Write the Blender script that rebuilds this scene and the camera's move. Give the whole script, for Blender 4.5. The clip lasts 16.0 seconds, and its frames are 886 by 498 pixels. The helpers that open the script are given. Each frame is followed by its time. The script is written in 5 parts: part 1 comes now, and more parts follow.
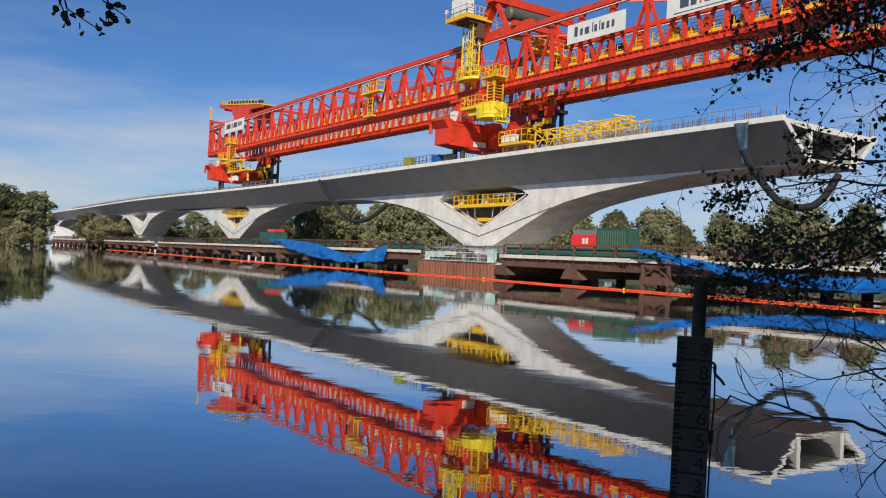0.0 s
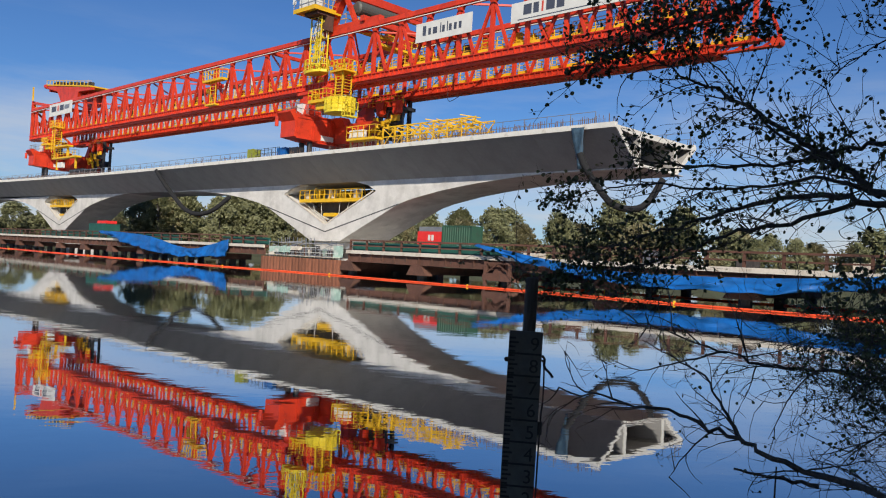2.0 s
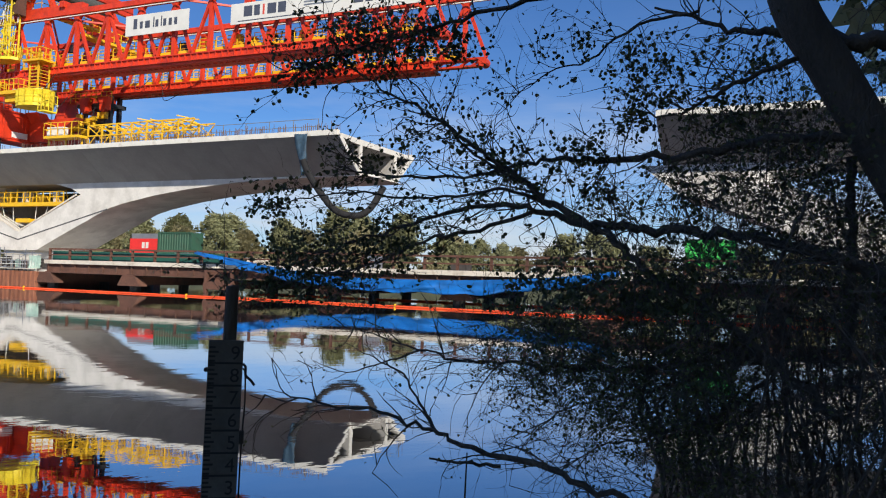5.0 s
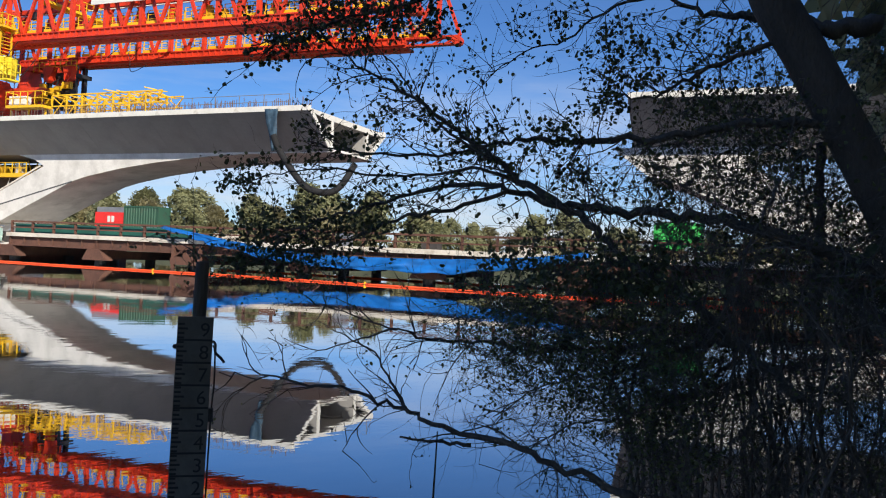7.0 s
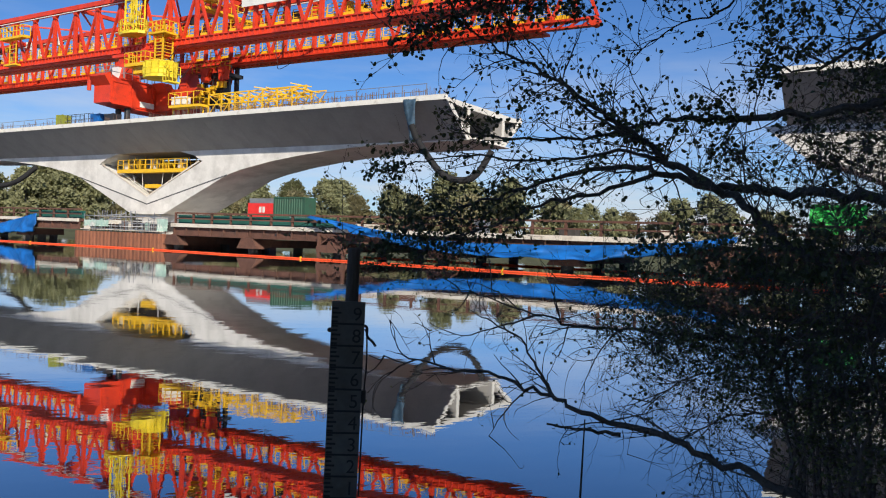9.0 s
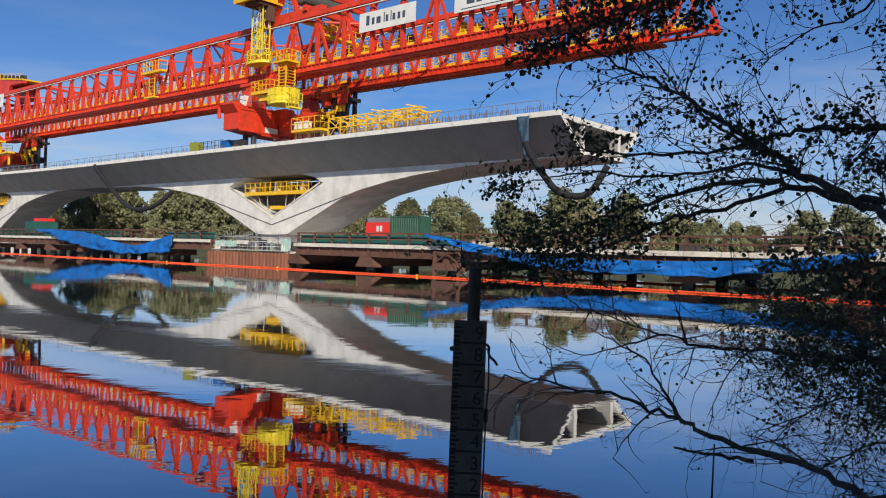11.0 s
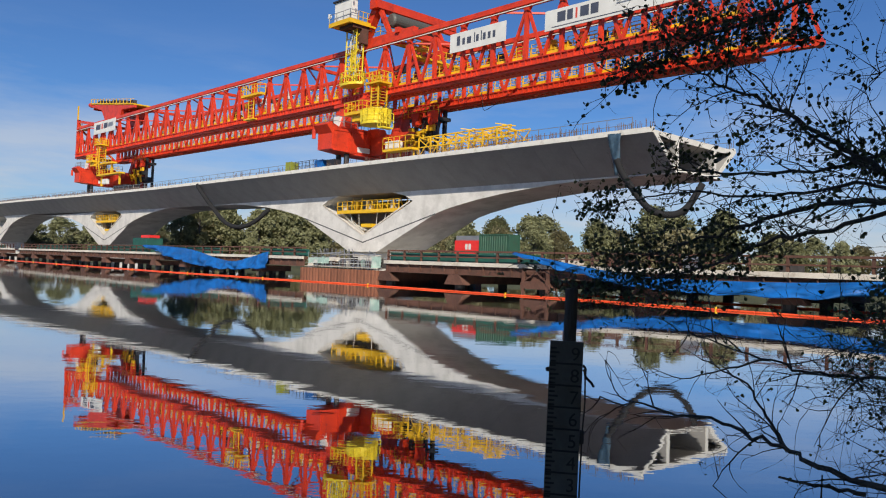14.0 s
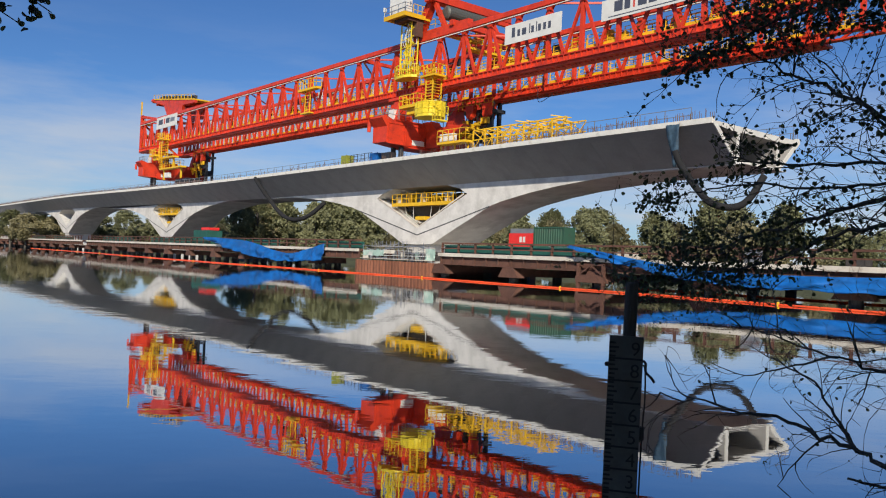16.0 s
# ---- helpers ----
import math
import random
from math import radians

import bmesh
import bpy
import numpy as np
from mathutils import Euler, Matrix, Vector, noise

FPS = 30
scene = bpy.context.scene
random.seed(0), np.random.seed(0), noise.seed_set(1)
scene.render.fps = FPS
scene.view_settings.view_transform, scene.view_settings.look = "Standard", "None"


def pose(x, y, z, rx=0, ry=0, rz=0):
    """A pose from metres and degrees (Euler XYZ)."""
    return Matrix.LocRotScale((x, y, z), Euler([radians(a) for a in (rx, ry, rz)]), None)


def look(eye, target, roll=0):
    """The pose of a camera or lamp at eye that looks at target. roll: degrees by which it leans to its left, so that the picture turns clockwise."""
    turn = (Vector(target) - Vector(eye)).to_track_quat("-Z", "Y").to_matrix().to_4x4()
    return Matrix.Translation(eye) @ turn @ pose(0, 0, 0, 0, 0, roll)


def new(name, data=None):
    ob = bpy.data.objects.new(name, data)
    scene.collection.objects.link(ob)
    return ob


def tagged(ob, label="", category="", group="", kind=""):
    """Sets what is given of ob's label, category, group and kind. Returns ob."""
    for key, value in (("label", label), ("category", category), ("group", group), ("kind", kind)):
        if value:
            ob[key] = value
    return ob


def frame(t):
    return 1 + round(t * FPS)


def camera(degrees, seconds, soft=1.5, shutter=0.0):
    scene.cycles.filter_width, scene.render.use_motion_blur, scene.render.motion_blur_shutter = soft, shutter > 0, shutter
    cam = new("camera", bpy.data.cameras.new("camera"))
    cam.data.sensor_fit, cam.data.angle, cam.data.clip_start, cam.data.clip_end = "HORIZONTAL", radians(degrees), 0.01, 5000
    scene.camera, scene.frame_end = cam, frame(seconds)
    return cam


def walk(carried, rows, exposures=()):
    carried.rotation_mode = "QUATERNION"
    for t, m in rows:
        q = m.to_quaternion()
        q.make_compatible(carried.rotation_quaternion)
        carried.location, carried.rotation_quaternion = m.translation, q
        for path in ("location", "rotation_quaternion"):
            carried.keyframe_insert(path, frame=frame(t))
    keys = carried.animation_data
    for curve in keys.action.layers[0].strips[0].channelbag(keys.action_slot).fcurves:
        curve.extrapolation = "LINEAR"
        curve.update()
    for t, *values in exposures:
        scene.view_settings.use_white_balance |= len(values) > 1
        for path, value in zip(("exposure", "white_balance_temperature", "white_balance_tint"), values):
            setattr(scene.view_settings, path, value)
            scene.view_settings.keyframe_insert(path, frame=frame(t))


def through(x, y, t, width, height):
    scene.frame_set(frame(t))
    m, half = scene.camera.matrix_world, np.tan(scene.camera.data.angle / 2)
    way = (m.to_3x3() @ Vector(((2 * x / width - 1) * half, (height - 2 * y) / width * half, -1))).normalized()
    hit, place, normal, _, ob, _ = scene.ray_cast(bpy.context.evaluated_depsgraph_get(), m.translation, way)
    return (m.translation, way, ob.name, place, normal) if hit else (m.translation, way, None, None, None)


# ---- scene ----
cam = camera(59.00, 16.0, soft=1.1)
# seconds, x, y, z of the eye, yaw, pitch, roll
ROWS = [
    (0.0, -0.005, -0.000, 1.900, 0.04, 0.60, -2.50),
    (0.5, 0.007, 0.017, 1.900, -1.33, 0.93, -2.58),
    (1.0, 0.022, 0.032, 1.900, -3.38, 1.04, -2.70),
    (1.5, 0.031, 0.045, 1.899, -6.65, 0.93, -2.81),
    (2.0, 0.047, 0.049, 1.898, -11.14, 0.84, -3.02),
    (2.5, 0.065, 0.039, 1.899, -14.91, 0.95, -2.27),
    (3.0, 0.077, 0.022, 1.900, -18.26, 1.18, -1.83),
    (3.5, 0.090, -0.001, 1.901, -21.20, 1.89, -1.73),
    (4.0, 0.101, -0.018, 1.904, -24.33, 2.45, -1.90),
    (4.5, 0.119, -0.035, 1.905, -27.80, 2.41, -1.87),
    (5.0, 0.132, -0.051, 1.905, -30.99, 2.14, -1.81),
    (7.5, 0.127, -0.012, 1.906, -33.12, 0.33, -2.73),
    (8.0, 0.117, -0.003, 1.903, -30.25, 0.07, -2.44),
    (8.5, 0.109, 0.008, 1.898, -26.25, -0.42, -2.09),
    (9.0, 0.101, 0.021, 1.897, -23.20, -0.71, -2.19),
    (9.5, 0.094, 0.030, 1.896, -20.59, -0.74, -1.94),
    (10.0, 0.089, 0.032, 1.898, -18.27, -0.61, -1.70),
    (12.5, 0.029, -0.023, 1.915, -11.61, 1.39, -2.10),
    (13.0, 0.025, -0.022, 1.914, -10.61, 1.32, -2.17),
    (13.5, 0.021, -0.023, 1.914, -9.40, 1.31, -2.17),
    (14.0, 0.018, -0.023, 1.914, -8.40, 1.37, -2.18),
    (14.5, 0.012, -0.020, 1.915, -7.44, 1.35, -2.33),
    (15.0, 0.009, -0.016, 1.914, -6.66, 1.03, -2.53),
    (15.5, 0.007, -0.012, 1.914, -5.67, 0.81, -2.40),
    (16.0, 0.002, -0.009, 1.914, -4.46, 0.68, -2.42),
]
walk(cam, [(t, pose(x, y, z, 90 + pitch, roll, yaw)) for t, x, y, z, yaw, pitch, roll in ROWS], [(0.0, 0.07), (2.5, 0.1), (5.0, 0.32), (7.5, 0.46), (10.0, 0.2), (12.5, 0.1), (16.0, 0.08)])

# ---- light ----
SUN_EL, SUN_AZ = radians(33), radians(188)   # azimuth clockwise from ahead (+y)
world = bpy.data.worlds.new("world")
scene.world = world
world.use_nodes = True
wn, wl = world.node_tree.nodes, world.node_tree.links
wn.clear()
sky = wn.new("ShaderNodeTexSky")
sky.sky_type, sky.sun_disc = "NISHITA", False
sky.sun_elevation, sky.sun_rotation = SUN_EL, SUN_AZ
sky.air_density, sky.dust_density, sky.ozone_density = 1.0, 0.15, 4.0
bgd, wout = wn.new("ShaderNodeBackground"), wn.new("ShaderNodeOutputWorld")
bgd.inputs["Strength"].default_value = 0.064
# thin streaks of cloud, denser near the horizon
tc = wn.new("ShaderNodeTexCoord")
mp = wn.new("ShaderNodeMapping")
mp.inputs["Scale"].default_value = (1.6, 1.6, 9.0)
mp.inputs["Rotation"].default_value = (0.06, 0.05, 0.3)
cn = wn.new("ShaderNodeTexNoise")
cn.inputs["Scale"].default_value, cn.inputs["Detail"].default_value, cn.inputs["Roughness"].default_value = 1.7, 9, 0.6
cr = wn.new("ShaderNodeValToRGB")
cr.color_ramp.elements[0].position, cr.color_ramp.elements[1].position = 0.46, 0.78
sx = wn.new("ShaderNodeSeparateXYZ")
hz = wn.new("ShaderNodeMapRange")
hz.inputs["From Min"].default_value, hz.inputs["From Max"].default_value = 0.03, 0.27
hz.inputs["To Min"].default_value, hz.inputs["To Max"].default_value = 1.0, 0.04
mul = wn.new("ShaderNodeMath")
mul.operation = "MULTIPLY"
mxc = wn.new("ShaderNodeMix")
mxc.data_type = "RGBA"
mxc.inputs["B"].default_value = (8.6, 9.0, 9.6, 1)
wl.new(tc.outputs["Generated"], mp.inputs["Vector"])
wl.new(mp.outputs["Vector"], cn.inputs["Vector"])
wl.new(tc.outputs["Generated"], sx.inputs["Vector"])
wl.new(sx.outputs["Z"], hz.inputs["Value"])
low = wn.new("ShaderNodeMath")
low.operation = "MULTIPLY_ADD"
low.inputs[1].default_value = 0.19
wl.new(hz.outputs["Result"], low.inputs[0])
wl.new(cn.outputs["Fac"], low.inputs[2])
wl.new(low.outputs["Value"], cr.inputs["Fac"])
wl.new(cr.outputs["Color"], mul.inputs[0])
wl.new(hz.outputs["Result"], mul.inputs[1])
wl.new(mul.outputs["Value"], mxc.inputs["Factor"])
tint = wn.new("ShaderNodeVectorMath")
tint.operation = "MULTIPLY"
tint.inputs[1].default_value = (0.62, 0.93, 1.34)
wl.new(sky.outputs["Color"], tint.inputs[0])
wl.new(tint.outputs["Vector"], mxc.inputs["A"])
wl.new(mxc.outputs["Result"], bgd.inputs["Color"])
wl.new(bgd.outputs["Background"], wout.inputs["Surface"])
sun = new("sun", bpy.data.lights.new("sun", "SUN"))
sun.data.energy, sun.data.angle, sun.data.color = 5.0, radians(0.55), (1.0, 0.92, 0.80)
sun_way = Vector((math.sin(SUN_AZ) * math.cos(SUN_EL), math.cos(SUN_AZ) * math.cos(SUN_EL), math.sin(SUN_EL)))
sun.matrix_world = look(sun_way * 100, (0, 0, 0))

# ---- materials ----


def material(name, colour, rough=0.7, metal=0.0, vary=0.15, scale=3.0, bump=0.2, bscale=30.0, random_object=0.0, spec=0.5, stain=None, stain_at=(0.5, 0.7), stain_scale=1.0, stretch=(1, 1, 1), island=0.0):
    m = bpy.data.materials.new(name)
    m.use_nodes = True
    nt = m.node_tree
    n, l = nt.nodes, nt.links
    b = n["Principled BSDF"]
    b.inputs["Roughness"].default_value, b.inputs["Metallic"].default_value = rough, metal
    b.inputs["Specular IOR Level"].default_value = spec
    t = n.new("ShaderNodeTexCoord")
    ma = n.new("ShaderNodeMapping")
    ma.inputs["Scale"].default_value = stretch
    l.new(t.outputs["Object"], ma.inputs["Vector"])
    n1 = n.new("ShaderNodeTexNoise")
    n1.inputs["Scale"].default_value, n1.inputs["Detail"].default_value = scale, 8
    l.new(ma.outputs["Vector"], n1.inputs["Vector"])
    n2 = n.new("ShaderNodeTexNoise")
    n2.inputs["Scale"].default_value, n2.inputs["Detail"].default_value = bscale, 4
    l.new(ma.outputs["Vector"], n2.inputs["Vector"])
    r = n.new("ShaderNodeMapRange")
    r.inputs["From Min"].default_value, r.inputs["From Max"].default_value = 0.25, 0.75
    r.inputs["To Min"].default_value, r.inputs["To Max"].default_value = 1 - vary, 1 + vary
    l.new(n1.outputs["Fac"], r.inputs["Value"])
    r2 = n.new("ShaderNodeMapRange")
    r2.inputs["From Min"].default_value, r2.inputs["From Max"].default_value = 0.25, 0.75
    r2.inputs["To Min"].default_value, r2.inputs["To Max"].default_value = 1 - vary * 0.5, 1 + vary * 0.5
    l.new(n2.outputs["Fac"], r2.inputs["Value"])
    k = n.new("ShaderNodeMath")
    k.operation = "MULTIPLY"
    l.new(r.outputs["Result"], k.inputs[0])
    l.new(r2.outputs["Result"], k.inputs[1])
    val = k.outputs["Value"]
    for amount, source, sock in ((random_object, "ShaderNodeObjectInfo", "Random"), (island, "ShaderNodeNewGeometry", "Random Per Island")):
        if amount:
            o = n.new(source)
            r3 = n.new("ShaderNodeMapRange")
            r3.inputs["To Min"].default_value, r3.inputs["To Max"].default_value = 1 - amount, 1 + amount
            l.new(o.outputs[sock], r3.inputs["Value"])
            k2 = n.new("ShaderNodeMath")
            k2.operation = "MULTIPLY"
            l.new(val, k2.inputs[0])
            l.new(r3.outputs["Result"], k2.inputs[1])
            val = k2.outputs["Value"]
    vm = n.new("ShaderNodeVectorMath")
    vm.operation = "SCALE"
    vm.inputs[0].default_value = colour
    l.new(val, vm.inputs["Scale"])
    out = vm.outputs["Vector"]
    if stain:
        n3 = n.new("ShaderNodeTexNoise")
        n3.inputs["Scale"].default_value, n3.inputs["Detail"].default_value, n3.inputs["Roughness"].default_value = stain_scale, 10, 0.65
        l.new(ma.outputs["Vector"], n3.inputs["Vector"])
        rp = n.new("ShaderNodeMapRange")
        rp.inputs["From Min"].default_value, rp.inputs["From Max"].default_value = stain_at
        l.new(n3.outputs["Fac"], rp.inputs["Value"])
        mx = n.new("ShaderNodeMix")
        mx.data_type = "RGBA"
        mx.inputs["B"].default_value = (*stain, 1)
        l.new(rp.outputs["Result"], mx.inputs["Factor"])
        l.new(out, mx.inputs["A"])
        out = mx.outputs["Result"]
    l.new(out, b.inputs["Base Color"])
    if bump:
        bp = n.new("ShaderNodeBump")
        bp.inputs["Strength"].default_value, bp.inputs["Distance"].default_value = bump, 0.02
        l.new(n2.outputs["Fac"], bp.inputs["Height"])
        l.new(bp.outputs["Normal"], b.inputs["Normal"])
    return m


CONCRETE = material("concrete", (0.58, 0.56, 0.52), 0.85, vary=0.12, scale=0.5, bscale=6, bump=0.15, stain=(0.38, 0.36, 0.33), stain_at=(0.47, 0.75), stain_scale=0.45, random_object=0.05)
# darker copy of the concrete: the shade on the deck webs is put into the colour
CONCRETE_SHADED = material("shaded_deck_concrete", (0.28, 0.27, 0.255), 0.85, vary=0.1, scale=0.6, bscale=5, bump=0.15, random_object=0.05, stain=(0.23, 0.22, 0.21), stain_at=(0.52, 0.8), stain_scale=0.5, stretch=(1, 1, 0.4))
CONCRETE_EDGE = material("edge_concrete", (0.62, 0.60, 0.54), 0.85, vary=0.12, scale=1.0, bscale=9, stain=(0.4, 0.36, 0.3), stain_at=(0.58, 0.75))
JOINT = material("joint_shadow_gap", (0.08, 0.08, 0.08), 0.9)
RED = material("red_paint", (0.60, 0.042, 0.012), 0.45, vary=0.18, scale=0.8, bscale=8, bump=0.06, random_object=0.06, stain=(0.20, 0.018, 0.014), stain_at=(0.52, 0.8), stain_scale=0.9)
YELLOW = material("yellow_paint", (0.72, 0.42, 0.012), 0.5, vary=0.12, scale=1.2, bscale=10, bump=0.06, random_object=0.1, stain=(0.42, 0.25, 0.05), stain_at=(0.6, 0.85))
WHITE = material("white_paint", (0.66, 0.65, 0.60), 0.5, vary=0.08, scale=1.0, bscale=12, bump=0.05)
LEMON = material("lemon_paint", (0.75, 0.58, 0.03), 0.5, vary=0.15, scale=1.5, bscale=10)
BLACK = material("black_fittings", (0.03, 0.03, 0.033), 0.5, vary=0.2, metal=0.2)
GREY = material("galvanised_steel", (0.35, 0.36, 0.37), 0.45, metal=0.7, vary=0.15)
RUST = material("rusty_steel", (0.105, 0.047, 0.031), 0.9, vary=0.3, scale=0.9, bscale=7, bump=0.3, random_object=0.15, stain=(0.07, 0.04, 0.03), stain_at=(0.5, 0.7))
DARKSTEEL = material("dark_steel", (0.05, 0.045, 0.042), 0.8, vary=0.3)
PALE = material("pale_timber_edge", (0.55, 0.50, 0.42), 0.85, vary=0.2, scale=0.6, bscale=9, stain=(0.32, 0.25, 0.18), stain_at=(0.55, 0.7))
TARP = material("blue_tarpaulin", (0.005, 0.10, 0.34), 0.45, vary=0.3, scale=0.7, bscale=3, bump=0.9)
HOSE = material("black_hose", (0.010, 0.010, 0.011), 0.9, vary=0.2, bscale=20)
ORANGE = material("orange_boom", (0.80, 0.085, 0.02), 0.5, vary=0.15, random_object=0.12, scale=2)
LIME = material("green_mesh", (0.015, 0.32, 0.05), 0.7, vary=0.3, scale=2)
GREENBOX = material("green_container_paint", (0.03, 0.09, 0.055), 0.55, vary=0.15, scale=0.8, stain=(0.05, 0.06, 0.04), stain_at=(0.55, 0.75))
TEAL = material("teal_netting", (0.012, 0.085, 0.065), 0.7, vary=0.3, scale=0.7)
REDBOX = material("red_generator_paint", (0.7, 0.03, 0.025), 0.45, vary=0.1)
BARK = material("bark", (0.11, 0.098, 0.085), 0.95, vary=0.35, scale=5, bscale=60, bump=0.7, stretch=(1, 1, 0.3))
EARTH = material("earth", (0.08, 0.065, 0.045), 0.95, vary=0.35, scale=1.2, bscale=20, bump=0.6)
GRASS = material("bank_grass", (0.06, 0.066, 0.03), 0.95, vary=0.35, scale=0.3, bscale=8, bump=0.5)
POST = material("weathered_post", (0.10, 0.085, 0.07), 0.9, vary=0.3, scale=6, bscale=70, bump=0.6, stretch=(1, 1, 0.15))
# the pale board's colour is set very dark, with the bank's shade put in
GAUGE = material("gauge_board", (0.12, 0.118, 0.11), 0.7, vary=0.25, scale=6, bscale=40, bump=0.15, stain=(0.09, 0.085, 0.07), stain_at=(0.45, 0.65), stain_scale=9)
GAUGE_INK = material("gauge_ink", (0.02, 0.02, 0.022), 0.6)
INK = material("sign_ink", (0.06, 0.07, 0.10), 0.6)


def leaf_material(name, colour, vary=0.4, through=0.25):
    m = bpy.data.materials.new(name)
    m.use_nodes = True
    n, l = m.node_tree.nodes, m.node_tree.links
    b = n["Principled BSDF"]
    b.inputs["Roughness"].default_value = 0.6
    g = n.new("ShaderNodeNewGeometry")
    ramp = n.new("ShaderNodeValToRGB")
    e = ramp.color_ramp.elements
    e[0].color = (*[c * (1 - vary) for c in colour], 1)
    e[1].color = (*[c * (1 + vary) for c in colour], 1)
    l.new(g.outputs["Random Per Island"], ramp.inputs["Fac"])
    l.new(ramp.outputs["Color"], b.inputs["Base Color"])
    tr = n.new("ShaderNodeBsdfTranslucent")
    l.new(ramp.outputs["Color"], tr.inputs["Color"])
    mx = n.new("ShaderNodeMixShader")
    mx.inputs["Fac"].default_value = through
    l.new(b.outputs["BSDF"], mx.inputs[1])
    l.new(tr.outputs["BSDF"], mx.inputs[2])
    l.new(mx.outputs["Shader"], n["Material Output"].inputs["Surface"])
    return m


LEAF_FAR = leaf_material("far_foliage", (0.235, 0.24, 0.12), 0.28, 0.4)
LEAF_OLIVE = leaf_material("olive_foliage", (0.31, 0.28, 0.15), 0.28, 0.4)
LEAF_NEAR = leaf_material("alder_leaf", (0.105, 0.12, 0.05), 0.5, 0.3)

WATER = bpy.data.materials.new("lake_water")
WATER.use_nodes = True
_n, _l = WATER.node_tree.nodes, WATER.node_tree.links
_b = _n["Principled BSDF"]
_b.inputs["Base Color"].default_value = (0.008, 0.016, 0.022, 1)
_b.inputs["Roughness"].default_value = 0.015
_b.inputs["IOR"].default_value = 1.33
_t = _n.new("ShaderNodeTexCoord")
_h = []
for _s, _st, _r in ((0.35, (1, 1, 1), 2), (2.2, (0.55, 1, 1), 4)):
    _m = _n.new("ShaderNodeMapping")
    _m.inputs["Scale"].default_value = _st
    _m.inputs["Rotation"].default_value = (0, 0, 0.25)
    _x = _n.new("ShaderNodeTexNoise")
    _x.inputs["Scale"].default_value, _x.inputs["Detail"].default_value = _s, _r
    _l.new(_t.outputs["Object"], _m.inputs["Vector"])
    _l.new(_m.outputs["Vector"], _x.inputs["Vector"])
    _h.append(_x)
_p1 = _n.new("ShaderNodeBump")
_p1.inputs["Strength"].default_value, _p1.inputs["Distance"].default_value = 1.0, 0.0045
_l.new(_h[0].outputs["Fac"], _p1.inputs["Height"])
_p2 = _n.new("ShaderNodeBump")
_p2.inputs["Strength"].default_value, _p2.inputs["Distance"].default_value = 1.0, 0.0014
_l.new(_h[1].outputs["Fac"], _p2.inputs["Height"])
_l.new(_p1.outputs["Normal"], _p2.inputs["Normal"])
_l.new(_p2.outputs["Normal"], _b.inputs["Normal"])
# the mirror strengthens towards grazing view, as on real water
_gl = _n.new("ShaderNodeBsdfGlossy")
_gl.inputs["Roughness"].default_value = 0.012
_gl.inputs["Color"].default_value = (0.93, 0.95, 0.97, 1)
_l.new(_p2.outputs["Normal"], _gl.inputs["Normal"])
_lw = _n.new("ShaderNodeLayerWeight")
_lw.inputs["Blend"].default_value = 0.5
_mr = _n.new("ShaderNodeMapRange")
_mr.inputs["From Min"].default_value, _mr.inputs["From Max"].default_value = 0.47, 0.85
_mr.inputs["To Min"].default_value, _mr.inputs["To Max"].default_value = 0.0, 0.67
_l.new(_lw.outputs["Facing"], _mr.inputs["Value"])
_mx = _n.new("ShaderNodeMixShader")
_l.new(_mr.outputs["Result"], _mx.inputs["Fac"])
_l.new(_b.outputs["BSDF"], _mx.inputs[1])
_l.new(_gl.outputs["BSDF"], _mx.inputs[2])
_l.new(_mx.outputs["Shader"], _n["Material Output"].inputs["Surface"])

# ---- geometry helpers ----


